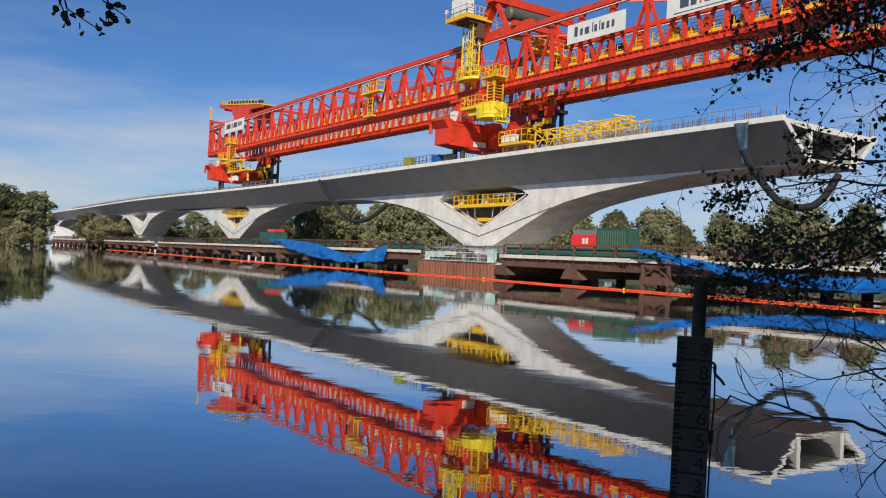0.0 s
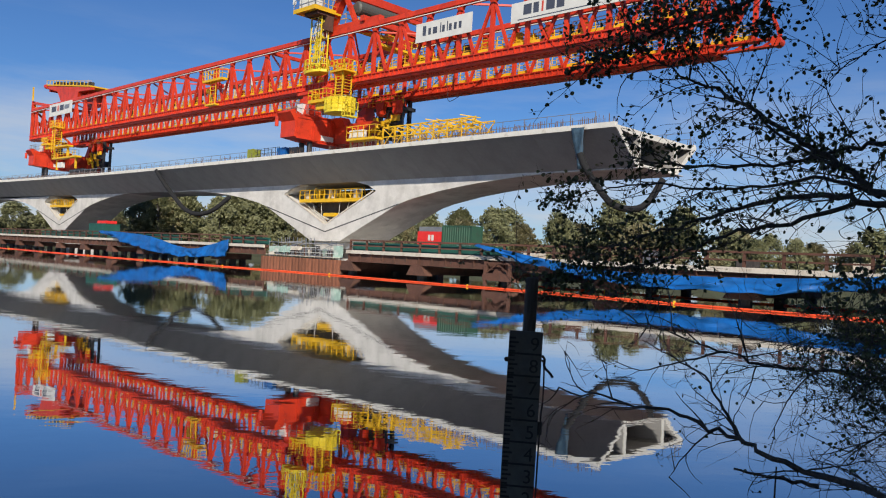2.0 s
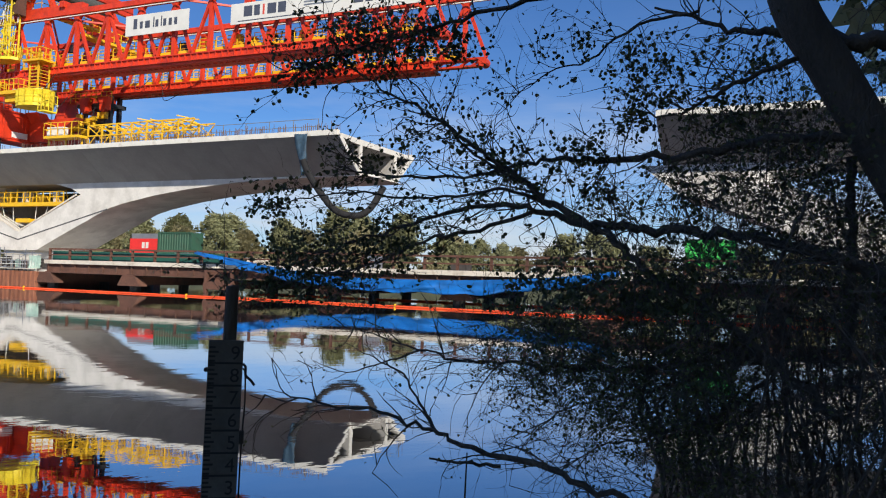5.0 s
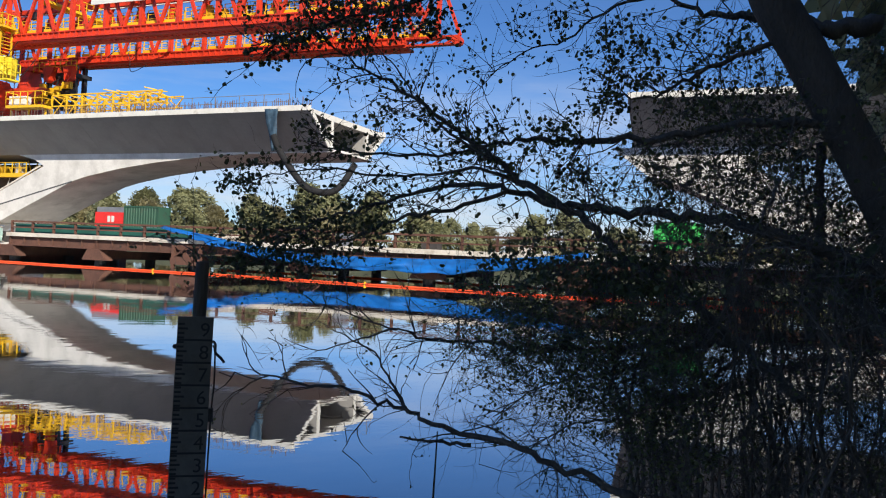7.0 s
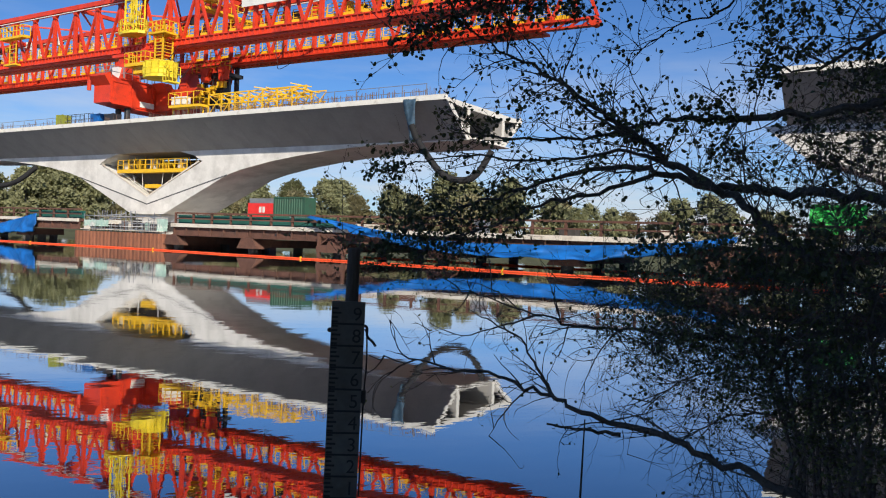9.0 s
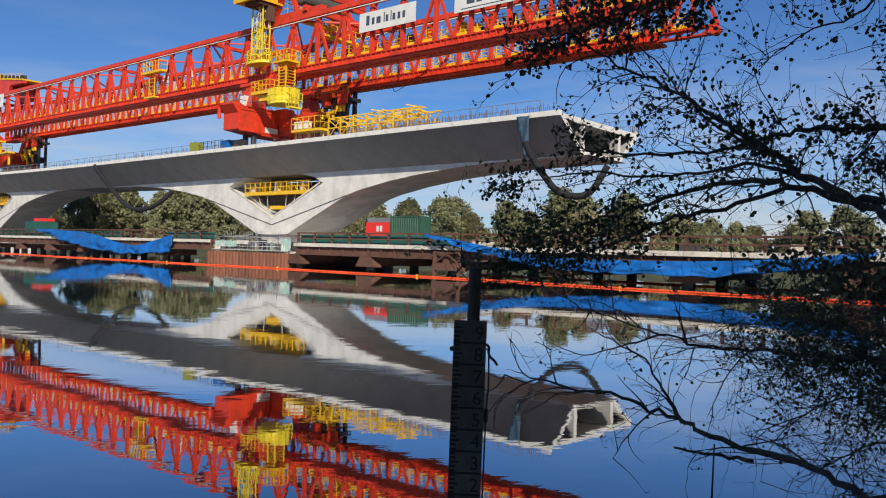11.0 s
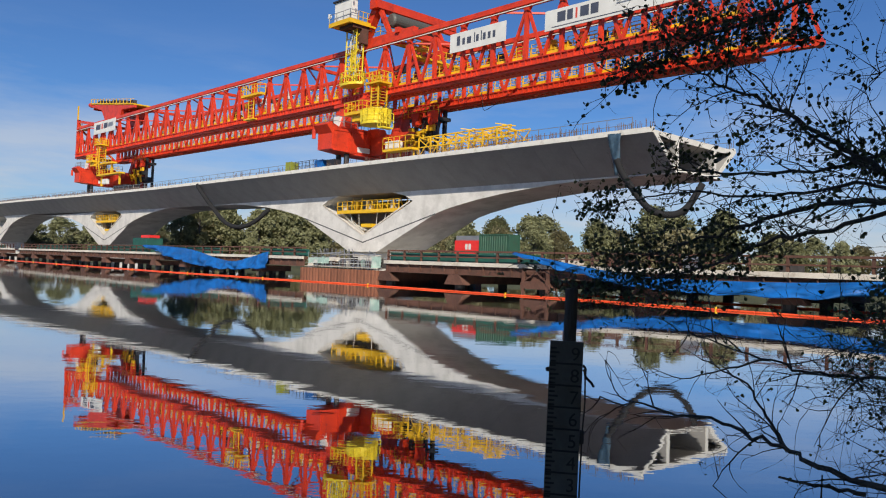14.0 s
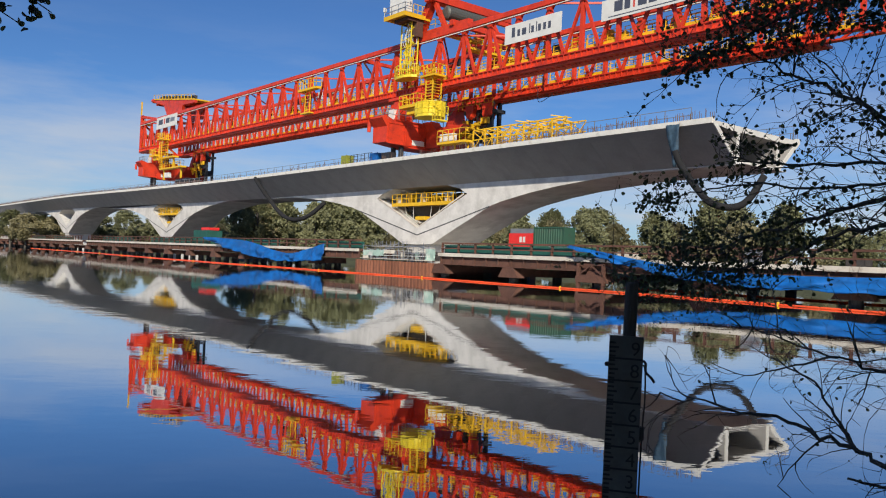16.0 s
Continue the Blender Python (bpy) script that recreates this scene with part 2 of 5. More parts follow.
class Geo:
    """Gathers vertices and faces of one mesh."""

    def __init__(self):
        self.v, self.f = [], []

    def add(self, vs, fs):
        o = len(self.v)
        self.v += [tuple(p) for p in vs]
        self.f += [tuple(i + o for i in q) for q in fs]
        return self

    def box(self, lo, hi):
        (a, b, c), (d, e, f) = lo, hi
        return self.add([(a, b, c), (d, b, c), (d, e, c), (a, e, c), (a, b, f), (d, b, f), (d, e, f), (a, e, f)],
                        [(3, 2, 1, 0), (4, 5, 6, 7), (0, 1, 5, 4), (1, 2, 6, 5), (2, 3, 7, 6), (3, 0, 4, 7)])

    def bar(self, a, b, w, h=None, up=(0, 0, 1)):
        """A square bar from a to b, w wide, h high."""
        h = h or w
        a, b = Vector(a), Vector(b)
        d = (b - a).normalized()
        side = d.cross(Vector(up))
        if side.length < 1e-4:
            side = d.cross(Vector((0, 1, 0)))
        side.normalize()
        top = side.cross(d)
        side, top = side * w / 2, top * h / 2
        vs = [p + s * side + u * top for p in (a, b) for s, u in ((-1, -1), (1, -1), (1, 1), (-1, 1))]
        return self.add(vs, [(0, 1, 2, 3), (7, 6, 5, 4), (0, 4, 5, 1), (1, 5, 6, 2), (2, 6, 7, 3), (3, 7, 4, 0)])

    def tube(self, pts, radii, n=6, caps=True):
        """A round tube along pts with a radius for each."""
        pts = [Vector(p) for p in pts]
        if not isinstance(radii, (list, tuple)):
            radii = [radii] * len(pts)
        o, ref = len(self.v), None
        for i, p in enumerate(pts):
            d = (pts[min(i + 1, len(pts) - 1)] - pts[max(i - 1, 0)]).normalized()
            if ref is None:
                ref = d.orthogonal().normalized()
            ref = (ref - d * ref.dot(d))
            ref = ref.normalized() if ref.length > 1e-6 else d.orthogonal().normalized()
            e = d.cross(ref)
            for k in range(n):
                a = 2 * math.pi * k / n
                self.v.append(tuple(p + (ref * math.cos(a) + e * math.sin(a)) * radii[i]))
        for i in range(len(pts) - 1):
            for k in range(n):
                a, b = o + i * n + k, o + i * n + (k + 1) % n
                self.f.append((a, b, b + n, a + n))
        if caps:
            self.f.append(tuple(o + k for k in reversed(range(n))))
            self.f.append(tuple(o + (len(pts) - 1) * n + k for k in range(n)))
        return self

    def prism(self, outline, lo, hi, axis):
        """Extrudes a closed outline of pairs from lo to hi along axis ('x': pairs are y, z; 'y': x, z; 'z': x, y)."""
        def at(p, q):
            return (q, *p) if axis == "x" else (p[0], q, p[1]) if axis == "y" else (*p, q)
        n = len(outline)
        vs = [at(p, q) for q in (lo, hi) for p in outline]
        return self.add(vs, [tuple(reversed(range(n))), tuple(range(n, 2 * n))] + [(i, (i + 1) % n, n + (i + 1) % n, n + i) for i in range(n)])

    def mesh(self, name, material, smooth=False):
        me = bpy.data.meshes.new(name)
        me.from_pydata(self.v, [], self.f)
        me.validate()
        bm = bmesh.new()
        bm.from_mesh(me)
        bmesh.ops.recalc_face_normals(bm, faces=bm.faces)
        bm.to_mesh(me)
        bm.free()
        me.materials.append(material)
        if smooth:
            me.polygons.foreach_set("use_smooth", [True] * len(me.polygons))
        return me


def part(name, geo, material, parent=None, label="", at=None, smooth=False):
    """One mesh object, under parent where given; geo may be a mesh that is shared."""
    me = geo if isinstance(geo, bpy.types.Mesh) else geo.mesh(name, material, smooth)
    ob = new(name, me)
    if parent:
        ob.parent = parent
    if at is not None:
        ob.matrix_basis = at
    if label:
        ob["label"] = label
    return ob


def thing(name, label, category, at=None, group="", kind=""):
    ob = new(name)
    ob.empty_display_size = 0.2
    if at is not None:
        ob.matrix_basis = at
    return tagged(ob, label, category, group, kind)


def T(x=0.0, y=0.0, z=0.0):
    return Matrix.Translation((x, y, z))


# The viaduct's own axes: x along it towards its open end, y across it away from the lake's near bank, z = 0 at the water; the origin is under the first pier.
SITE = pose(6.61, 93.12, 0, 0, 0, -55.7)


def site(x=0.0, y=0.0, z=0.0, turn=0.0):
    return SITE @ T(x, y, z) @ Matrix.Rotation(radians(turn), 4, "Z")


# ---- the lake and its banks ----


def ground_height(x, y):
    """Height of the ground: a flat lake bed, banks round it, the near bank under the eye."""
    p = SITE.inverted() @ Vector((x, y, 0))
    far = p.y - (34 + 0.05 * p.x + 4 * noise.noise((p.x * 0.02, 3.0, 0)))     # past the far shore
    near = (0.7 + 0.55 * max(0.0, min(x, 22) - 4.7) + 0.5 * noise.noise((x * 0.3, 0, 5))) - y      # behind the near shore
    d = max(min(far, 40), near)
    rise = 1.2 if far > near else 0.55
    k = max(0.0, min(1.0, (d + 1.2) / 2.4))
    k = k * k * (3 - 2 * k)
    return -1.6 + k * (1.6 + rise) + (0.10 * noise.noise((x * 0.5, y * 0.5, 0)) if abs(x) + abs(y) < 60 else 0)


def spaced(fine, reach, grow):
    out, s = [0.0], fine
    while out[-1] < reach:
        out.append(out[-1] + s)
        s *= grow
    return [-q for q in reversed(out[1:])] + out


g = Geo()
gx, gy = spaced(0.5, 2600, 1.075), spaced(0.5, 2600, 1.075)
for yy in gy:
    for xx in gx:
        g.v.append((xx + 2, yy + 1, ground_height(xx + 2, yy + 1)))
nx = len(gx)
for j in range(len(gy) - 1):
    for i in range(nx - 1):
        a = j * nx + i
        g.f.append((a, a + 1, a + 1 + nx, a + nx))
tagged(part("ground", g, GRASS, smooth=True), "grassy lake banks reaching into the distance", "ground", kind="structure")
g = Geo()
g.add([(-900, -5, 0), (600, -5, 0), (600, 900, 0), (-900, 900, 0)], [(0, 1, 2, 3)])
tagged(part("water", g, WATER), "calm dark blue lake water with faint ripples", "lake", kind="structure")

def bowed_line(points, r, n=5, steps=6):
    """A smooth tube through a few points."""
    P = [Vector(p) for p in points]
    P = [P[0] * 2 - P[1]] + P + [P[-1] * 2 - P[-2]]
    out = []
    for i in range(1, len(P) - 2):
        for k in range(steps):
            t = k / steps
            a, b, c, d = P[i - 1:i + 3]
            out.append(0.5 * (2 * b + (c - a) * t + (2 * a - 5 * b + 4 * c - d) * t * t + (3 * b - a - 3 * c + d) * t ** 3))
    out.append(P[-2])
    return Geo().tube(out, r, n)


# ---- the viaduct ----
SPAN, KNEE = 82.0, 10.1
PIERS = (0.0, -83.6, -164.0, -245.0, -326.0)
viaduct = thing("viaduct", "pale concrete viaduct with a cantilevered box deck on V-shaped piers", "bridge", site())
SEG = 4.03
# a hollow segment: top slab, sloping webs, floor and two inner walls


def section(length):
    g = Geo()
    g.prism([(-6.5, 13.0), (-6.5, 12.78), (-4.2, 12.55), (4.2, 12.55), (6.5, 12.78), (6.5, 13.0)], 0, length, "x")
    for s in (-1, 1):
        g.prism([(s * 6.46, 12.775), (s * 3.2, KNEE), (s * 2.75, KNEE), (s * 5.75, 12.70)], 0, length, "x")
        g.prism([(s * 3.15, 10.45), (s * 2.8, 10.43), (s * 2.8, 12.545), (s * 3.15, 12.545)], 0, length, "x")
    g.prism([(-2.745, KNEE), (2.745, KNEE), (2.745, 10.42), (-2.745, 10.42)], 0, length, "x")
    return g



def rise(x):
    """The deck climbs a little towards the far end."""
    t = max(0.0, min(1.0, (-x - 40) / 130))
    return 1.1 * t * t * (3 - 2 * t)


seg_mesh = section(SEG - 0.02).mesh("deck_segment", CONCRETE_SHADED)
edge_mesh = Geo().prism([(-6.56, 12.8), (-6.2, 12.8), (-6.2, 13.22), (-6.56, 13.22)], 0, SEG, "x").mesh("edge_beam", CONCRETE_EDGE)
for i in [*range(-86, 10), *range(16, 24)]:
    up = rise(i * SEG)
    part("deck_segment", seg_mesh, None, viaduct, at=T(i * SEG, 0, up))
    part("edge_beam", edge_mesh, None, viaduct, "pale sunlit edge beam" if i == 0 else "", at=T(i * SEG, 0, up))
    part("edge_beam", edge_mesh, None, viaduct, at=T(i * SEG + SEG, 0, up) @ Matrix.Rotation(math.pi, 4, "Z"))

# thin cap in lighter concrete, so the sunlit end stands out from the shaded deck
part("end_face", section(0.09), CONCRETE_EDGE, viaduct, "end face of the open deck, coloured pale as its sunlit side", at=T(10 * SEG - 0.018, 0, 0))

# half of a pier head: leg, haunch and the slope of its underside
half = [(0, 3.4), (2.8, 3.45), (6.5, 5.05), (10.2, 6.6), (12.5, 7.57), (14.4, 8.05), (18.3, 8.75), (22, 9.23), (25.3, 9.54), (28.4, 9.79), (32, 9.95), (SPAN / 2, 10.05),
        (SPAN / 2, KNEE - 0.004), (5.2, KNEE - 0.004), (7.4, 9.62), (8.7, 9.0), (0, 5.3)]


def pier(x, reach=SPAN / 2):
    g = Geo()
    line = [q for q in half[:12] if q[0] <= reach + 0.01]
    line = line + [(reach, KNEE - 0.004)] + half[13:]
    g.prism(line, -3.2, 3.2, "y")
    g.prism([(-a, b) for a, b in line], -3.2, 3.2, "y")
    p = part("pier", g, CONCRETE, viaduct, "V-shaped concrete pier with a curved haunch", at=T(x, 0, rise(x)))
    cr = Geo()
    for s in (-1, 1):
        cr.bar((0, -3.2, 4.5), (s * 12.4, -3.2, 7.52), 0.03, 0.13, up=(0, 0, 1))
    part("crease", cr, JOINT, p)
    foot = Geo().box((-2.2, -2.9, -1.6), (2.2, 2.9, 3.395))
    part("plinth", foot, CONCRETE, p)
    return p


for px in PIERS:
    pier(px)
pier(80.0, 17.0)

# ---- the launching gantry ----
X0, X1, TY, ZB, ZT, PANEL = -99.0, 48.0, 4.2, 20.5, 27.0, 4.2
gantry = thing("launching_gantry", "red and yellow steel launching gantry standing on the viaduct deck", "gantry", site() @ T(15) @ Matrix.Rotation(radians(0.6), 4, "Y") @ T(-15))
vert = Geo().bar((0, 0, ZB + 0.9), (0, 0, ZT - 0.5), 0.38, 0.34, up=(1, 0, 0)).mesh("strut", RED)
diag = [Geo().bar((0, 0, ZT - 0.55), (s * PANEL / 2, 0, ZB + 0.9), 0.24, 0.26).mesh("diagonal", RED) for s in (-1, 1)]
w = Geo().box((-1.75, 0.5, ZB + 1.0), (1.75, 1.35, ZB + 1.12))
w.box((-1.78, 0.44, ZB + 0.92), (1.78, 0.5, ZB + 1.42)).box((-1.78, 1.35, ZB + 0.92), (1.78, 1.41, ZB + 1.42))
walk_mesh = w.mesh("walkway", YELLOW)
w = Geo()
for y in (0.55, 1.3):
    for xx in (-1.7, -0.6, 0.6, 1.7):
        w.bar((xx, y, ZB + 1.12), (xx, y, ZB + 2.35), 0.06)
    for zz in (1.6, 2.0, 2.35):
        w.bar((-1.75, y, ZB + zz), (1.75, y, ZB + zz), 0.05)
handrail_mesh = w.mesh("handrail", YELLOW)
rows_x = [X0 + PANEL * (i + 0.5) for i in range(int((X1 - X0) / PANEL))]
for s in (-1, 1):
    y = s * TY
    g = Geo()
    nose = X1 - 5.0
    g.box((X0, y - 0.5, ZB + 0.78), (nose, y + 0.5, ZB + 0.9))
    g.box((X0, y - 0.36, ZB + 0.3), (nose, y + 0.36, ZB + 0.78))
    g.box((X0, y - 0.5, ZB + 0.2), (nose, y + 0.5, ZB + 0.3))
    g.box((X0, y - 0.3, ZB), (nose, y + 1.5, ZB + 0.2))
    # the slimmer nose: two flanges, a thin web and a pinned end
    g.box((nose, y - 0.3, ZB + 0.72), (X1, y + 0.3, ZB + 0.9)).box((nose, y - 0.3, ZB + 0.1), (X1 - 0.4, y + 0.3, ZB + 0.25))
    for k in range(4):
        g.bar((nose + 0.1 + k * 1.15, y, ZB + 0.2), (nose + 1.1 + k * 1.15, y, ZB + 0.75), 0.16)
    g.tube([(X1 - 0.2, y - 0.45, ZB + 0.45), (X1 - 0.2, y + 0.45, ZB + 0.45)], 0.42, 12)
    # stiffeners and the bolt rows on the underside
    for xx in rows_x:
        for dx in (-1.75, -1.05, -0.35, 0.35, 1.05, 1.75):
            if xx + dx < nose - 0.1:
                g.box((xx + dx - 0.05, y - 0.48, ZB + 0.305), (xx + dx + 0.05, y + 0.48, ZB + 0.775))
                g.box((xx + dx - 0.15, y + 0.3, ZB - 0.1), (xx + dx + 0.15, y + 0.5, ZB - 0.002))
    part("bottom_chord", g, RED, gantry)
    g = Geo()
    g.box((X0, y - 0.4, ZT - 0.5), (X1, y + 0.4, ZT))
    part("top_chord", g, RED, gantry)
    g = Geo()
    g.bar((X0, y - s * 0.0 - 0.5, ZT - 0.75), (X1, y - 0.5, ZT - 0.75), 0.09)
    part("conduit", g, WHITE, gantry, "pale conduit along the top chord")
    for i, xx in enumerate(rows_x):
        part("strut", vert, None, gantry, at=T(xx, y))
        for d in diag:
            part("diagonal", d, None, gantry, at=T(xx, y))
        if xx + PANEL / 2 + 1.8 < X1:
            wk = part("walkway", walk_mesh, None, gantry, "yellow walkway with rails" if i == 0 else "", at=T(xx + PANEL / 2, y - 0.2))
            part("handrail", handrail_mesh, None, wk)
cross = Geo().bar((0, -TY + 0.41, ZT - 0.3), (0, TY - 0.41, ZT - 0.3), 0.4, 0.4, up=(0, 0, 1)).mesh("cross_beam", RED)
for i, xx in enumerate(rows_x):
    if i % 6 == 2:
        part("cross_beam", cross, None, gantry, at=T(xx))
lat = [Geo().bar((0, s * (TY - 0.41), ZT - 0.2), (PANEL * 2, -s * (TY - 0.41), ZT - 0.2), 0.18).mesh("lateral_brace", RED) for s in (-1, 1)]
gus = Geo().prism([(-0.55, ZT - 0.52), (0.55, ZT - 0.52), (0.22, ZT - 1.05), (-0.22, ZT - 1.05)], -0.17, 0.17, "y").mesh("gusset", RED)
for i, xx in enumerate(rows_x):
    if i % 2 == 0 and xx + 2 * PANEL < X1:
        part("lateral_brace", lat[(i // 2) % 2], None, gantry, at=T(xx))
    for y in (-TY, TY):
        part("gusset", gus, None, gantry, at=T(xx, y))
# lamps, hoses and cabinets fixed along the near truss
rg = random.Random(9)
for k in range(64):
    xx = rg.uniform(X0 + 4, X1 - 4)
    z = rg.choice((ZB + 1.3, ZB + 1.3, ZB + 2.6))
    part("cabinet", Geo().box((xx, -TY + 0.5, z), (xx + rg.uniform(0.3, 0.9), -TY + 0.95, z + rg.uniform(0.4, 1.2))), rg.choice((GREY, WHITE, YELLOW, BLACK, RED, RUST)), gantry)
for k in range(16):
    xx = rg.uniform(-12, 12)
    y, z = rg.choice((-5.0, -4.9, 3.4)), rg.uniform(18.6, 25)
    part("cable", bowed_line([(xx, y, z), (xx + rg.uniform(0.2, 0.9), y - 0.15, z - rg.uniform(1.0, 2.2)), (xx + rg.uniform(1.2, 2.6), y, z - rg.uniform(-0.6, 1.0))], 0.035), BLACK, gantry)


def rail(g, pts, z0, h=1.1, r=0.05, gap=1.0):
    """Posts and rails along a line of plan points at height z0."""
    for (ax, ay), (bx, by) in zip(pts, pts[1:]):
        n = max(1, round(math.hypot(bx - ax, by - ay) / gap))
        for k in range(n + 1):
            f = k / n
            q = (ax + (bx - ax) * f, ay + (by - ay) * f)
            g.bar((*q, z0), (*q, z0 + h), r)
        for f in (0.5, 1.0):
            g.bar((ax, ay, z0 + h * f), (bx, by, z0 + h * f), r)


def support(x, tail=False):
    """A transverse red beam on the deck, with legs, platforms and jacks."""
    g = Geo()
    g.prism([(-7.2, 14.9), (-7.2, 16.7), (-7.9, 17.6), (-7.4, 17.95), (-6.2, 17.5), (5.6, 17.5), (5.6, 14.6), (-4.0, 14.6)], x - 4.3, x - 1.5, "x")
    g.box((x - 4.45, -6.0, 17.5), (x - 1.35, 5.7, 17.62))
    g.box((x - 4.42, -4.0, 14.5), (x - 1.38, 5.66, 14.6))
    beam = part("support_beam", g, RED, gantry, "broad red box beam across the deck")
    for k in range(5):
        q = -7.0 + k * 2.5
        fr = Geo().box((x - 1.497, q, 14.75), (x - 1.41, q + 0.1, 17.2)).box((x - 1.497, q + 2.2, 14.75), (x - 1.41, q + 2.3, 17.2)).box((x - 1.497, q + 0.1, 14.75), (x - 1.42, q + 2.2, 14.87)).box((x - 1.497, q + 0.1, 17.08), (x - 1.42, q + 2.2, 17.2))
        part("stiffener", fr, RED, beam)
    br = Geo().prism([(x - 1.4, 14.7), (x + 0.8, 14.7), (x + 5.6, 17.0), (x + 2.4, 17.0), (x - 1.4, 16.6)], -1.6, -0.7, "y")
    part("bracket", br, RED, beam)
    part("label_plate", Geo().box((x - 1.40, -3.6, 14.9), (x - 1.38, -1.8, 15.5)), WHITE, beam, "white label plate")
    tag = Geo().tube([(x - 4.6, -7.6, 17.3), (x - 4.6, -7.6, 16.2)], 0.22, 8)
    part("buffer", tag, RED, beam)
    for y in (-TY, TY):
        lg = Geo()
        lg.prism([(y - 1.3, 17.63), (y + 1.3, 17.63), (y + 0.6, ZB - 0.35), (y - 0.6, ZB - 0.35)], x - 3.6, x - 2.2, "x")
        lg.box((x - 4.6, y - 0.8, ZB - 0.34), (x - 1.2, y + 0.8, ZB - 0.01))
        part("leg", lg, RED, beam)
    for y in (-4.6, 4.6):
        for dx in (-3.7, -2.1):
            part("jack", Geo().tube([(x + dx, y, 13.0), (x + dx, y, 14.6)], 0.32, 10), BLACK, beam, "black steel jack")
    top = Geo()
    rail(top, [(x - 4.3, -7.1), (x - 1.5, -7.1), (x - 1.5, -5.7)], 17.55, 1.2, 0.06)
    rail(top, [(x - 4.3, -7.1), (x - 4.3, 0)], 17.55, 1.2, 0.06)
    part("rail", top, GREY, beam, "grey rails")
    cab = Geo().box((x - 3.9, -5.5, 17.56), (x - 2.6, -4.9, 19.0))
    part("control_box", cab, WHITE, beam, "white control cabinet")
    boxes = Geo()
    for k in range(3 if tail else 1):
        boxes.box((x - 4.0 + 0.9 * k, -5.2 + 1.1 * k, 17.63), (x - 3.2 + 0.9 * k, -4.3 + 1.1 * k, 18.8 + 0.15 * k))
    part("hydraulic_unit", boxes, BLACK, beam, "black hydraulic unit")
    rail(top := Geo(), [(x - 1.4, -5.6), (x - 1.4, 1.0)], 17.62, 1.2, 0.06)
    part("rail", top, GREY, beam)
    if tail:
        for q, (ax, bx, y, z) in enumerate(((4.5, 16.0, -6.0, 15.8), (2.0, 11.0, -5.7, 18.0))):
            lo = Geo().box((x + ax, y, z), (x + bx, y + 1.1, z + 0.3))
            rail(lo, [(x + ax, y + 1.1), (x + ax, y), (x + bx, y)], z + 0.3, 0.8, 0.06, 1.4)
            for dx in (ax + 1.2, bx - 1.2):
                lo.bar((x + dx, y + 0.6, z - 1.9), (x + dx, y + 0.6, z), 0.3)
            part("long_platform", lo, YELLOW, beam, "long yellow access platform")
    pl = Geo()
    cx, cy, n = x + 4.5, -5.6, 14
    ring = [(cx + 2.0 * math.cos(2 * math.pi * k / n), cy + 1.5 * math.sin(2 * math.pi * k / n)) for k in range(n)]
    pl.prism(ring, 17.2, 17.55, "z")
    for k in range(n):
        a, b = ring[k], ring[(k + 1) % n]
        pl.bar((*a, 17.75), (*b, 17.75), 0.05, 0.35)
        for q in range(9):
            f = q / 9
            c, d = a[0] + (b[0] - a[0]) * f, a[1] + (b[1] - a[1]) * f
            pl.bar((c, d, 17.5), (c, d, 18.75), 0.055)
    rail(pl, ring + ring[:1], 17.5, 1.3, 0.08)
    pl.box((cx + 1.6, cy - 0.9, 16.6), (cx + 2.5, cy + 0.5, 16.75))
    rail(pl, [(cx + 1.6, cy - 0.9), (cx + 2.5, cy - 0.9), (cx + 2.5, cy + 0.5)], 16.75, 1.5, 0.06, 0.5)
    if not tail:
        part("round_platform", pl, LEMON, beam, "round lemon-yellow platform with barred guard")
    st = Geo()
    for dx, dy in ((-0.6, -0.6), (0.6, -0.6), (0.6, 0.6), (-0.6, 0.6)):
        st.bar((cx + dx, cy + dy + 0.3, 17.2), (cx + dx, cy + dy + 0.3, 23.0), 0.14)
    for k in range(16):
        z = 17.6 + k * 0.33
        st.bar((cx - 0.6, cy - 0.3, z), (cx + 0.6, cy - 0.3, z), 0.08)
        st.bar((cx + 0.6, cy - 0.3, z), (cx + 0.6, cy + 0.9, z), 0.06)
    st.box((cx - 1.3, cy - 0.7, 21.7), (cx + 1.3, cy + 1.0, 21.9))
    rail(st, [(cx - 1.3, cy + 1), (cx - 1.3, cy - 0.7), (cx + 1.3, cy - 0.7), (cx + 1.3, cy + 1)], 21.9, 1.1, 0.06, 0.6)
    part("ladder_tower", st, YELLOW, beam, "yellow ladder cage")
    lo = Geo()
    lo.box((x + 6.6, -6.1, 14.0), (x + 11.3, -4.9, 14.25))
    rail(lo, [(x + 6.6, -4.9), (x + 6.6, -6.1), (x + 11.3, -6.1), (x + 11.3, -4.9)], 14.25, 1.25, 0.06, 0.9)
    part("toolbox", Geo().box((x + 6.4, -5.6, 14.26), (x + 8.6, -5.0, 15.2)), WHITE, beam)
    for xx in (x + 6.4, x + 8.7, x + 10.9):
        lo.bar((xx, -5.3, 13.0), (xx, -5.3, 14.0), 0.15)
    if not tail:
        part("low_platform", lo, YELLOW, beam, "yellow platform with rails")
    lo = Geo()
    lo.box((x - 0.4, -6.4, 18.6), (x + 3.0, -5.2, 18.95))
    lo.box((x + 0.6, -6.0, 17.9), (x + 2.6, -5.3, 18.6))
    rail(lo, [(x - 0.4, -5.2), (x - 0.4, -6.4), (x + 3.0, -6.4), (x + 3.0, -5.2)], 18.95, 1.1, 0.07, 0.7)
    part("side_platform", lo, YELLOW, beam, "small yellow platform with rails")
    wi = Geo()
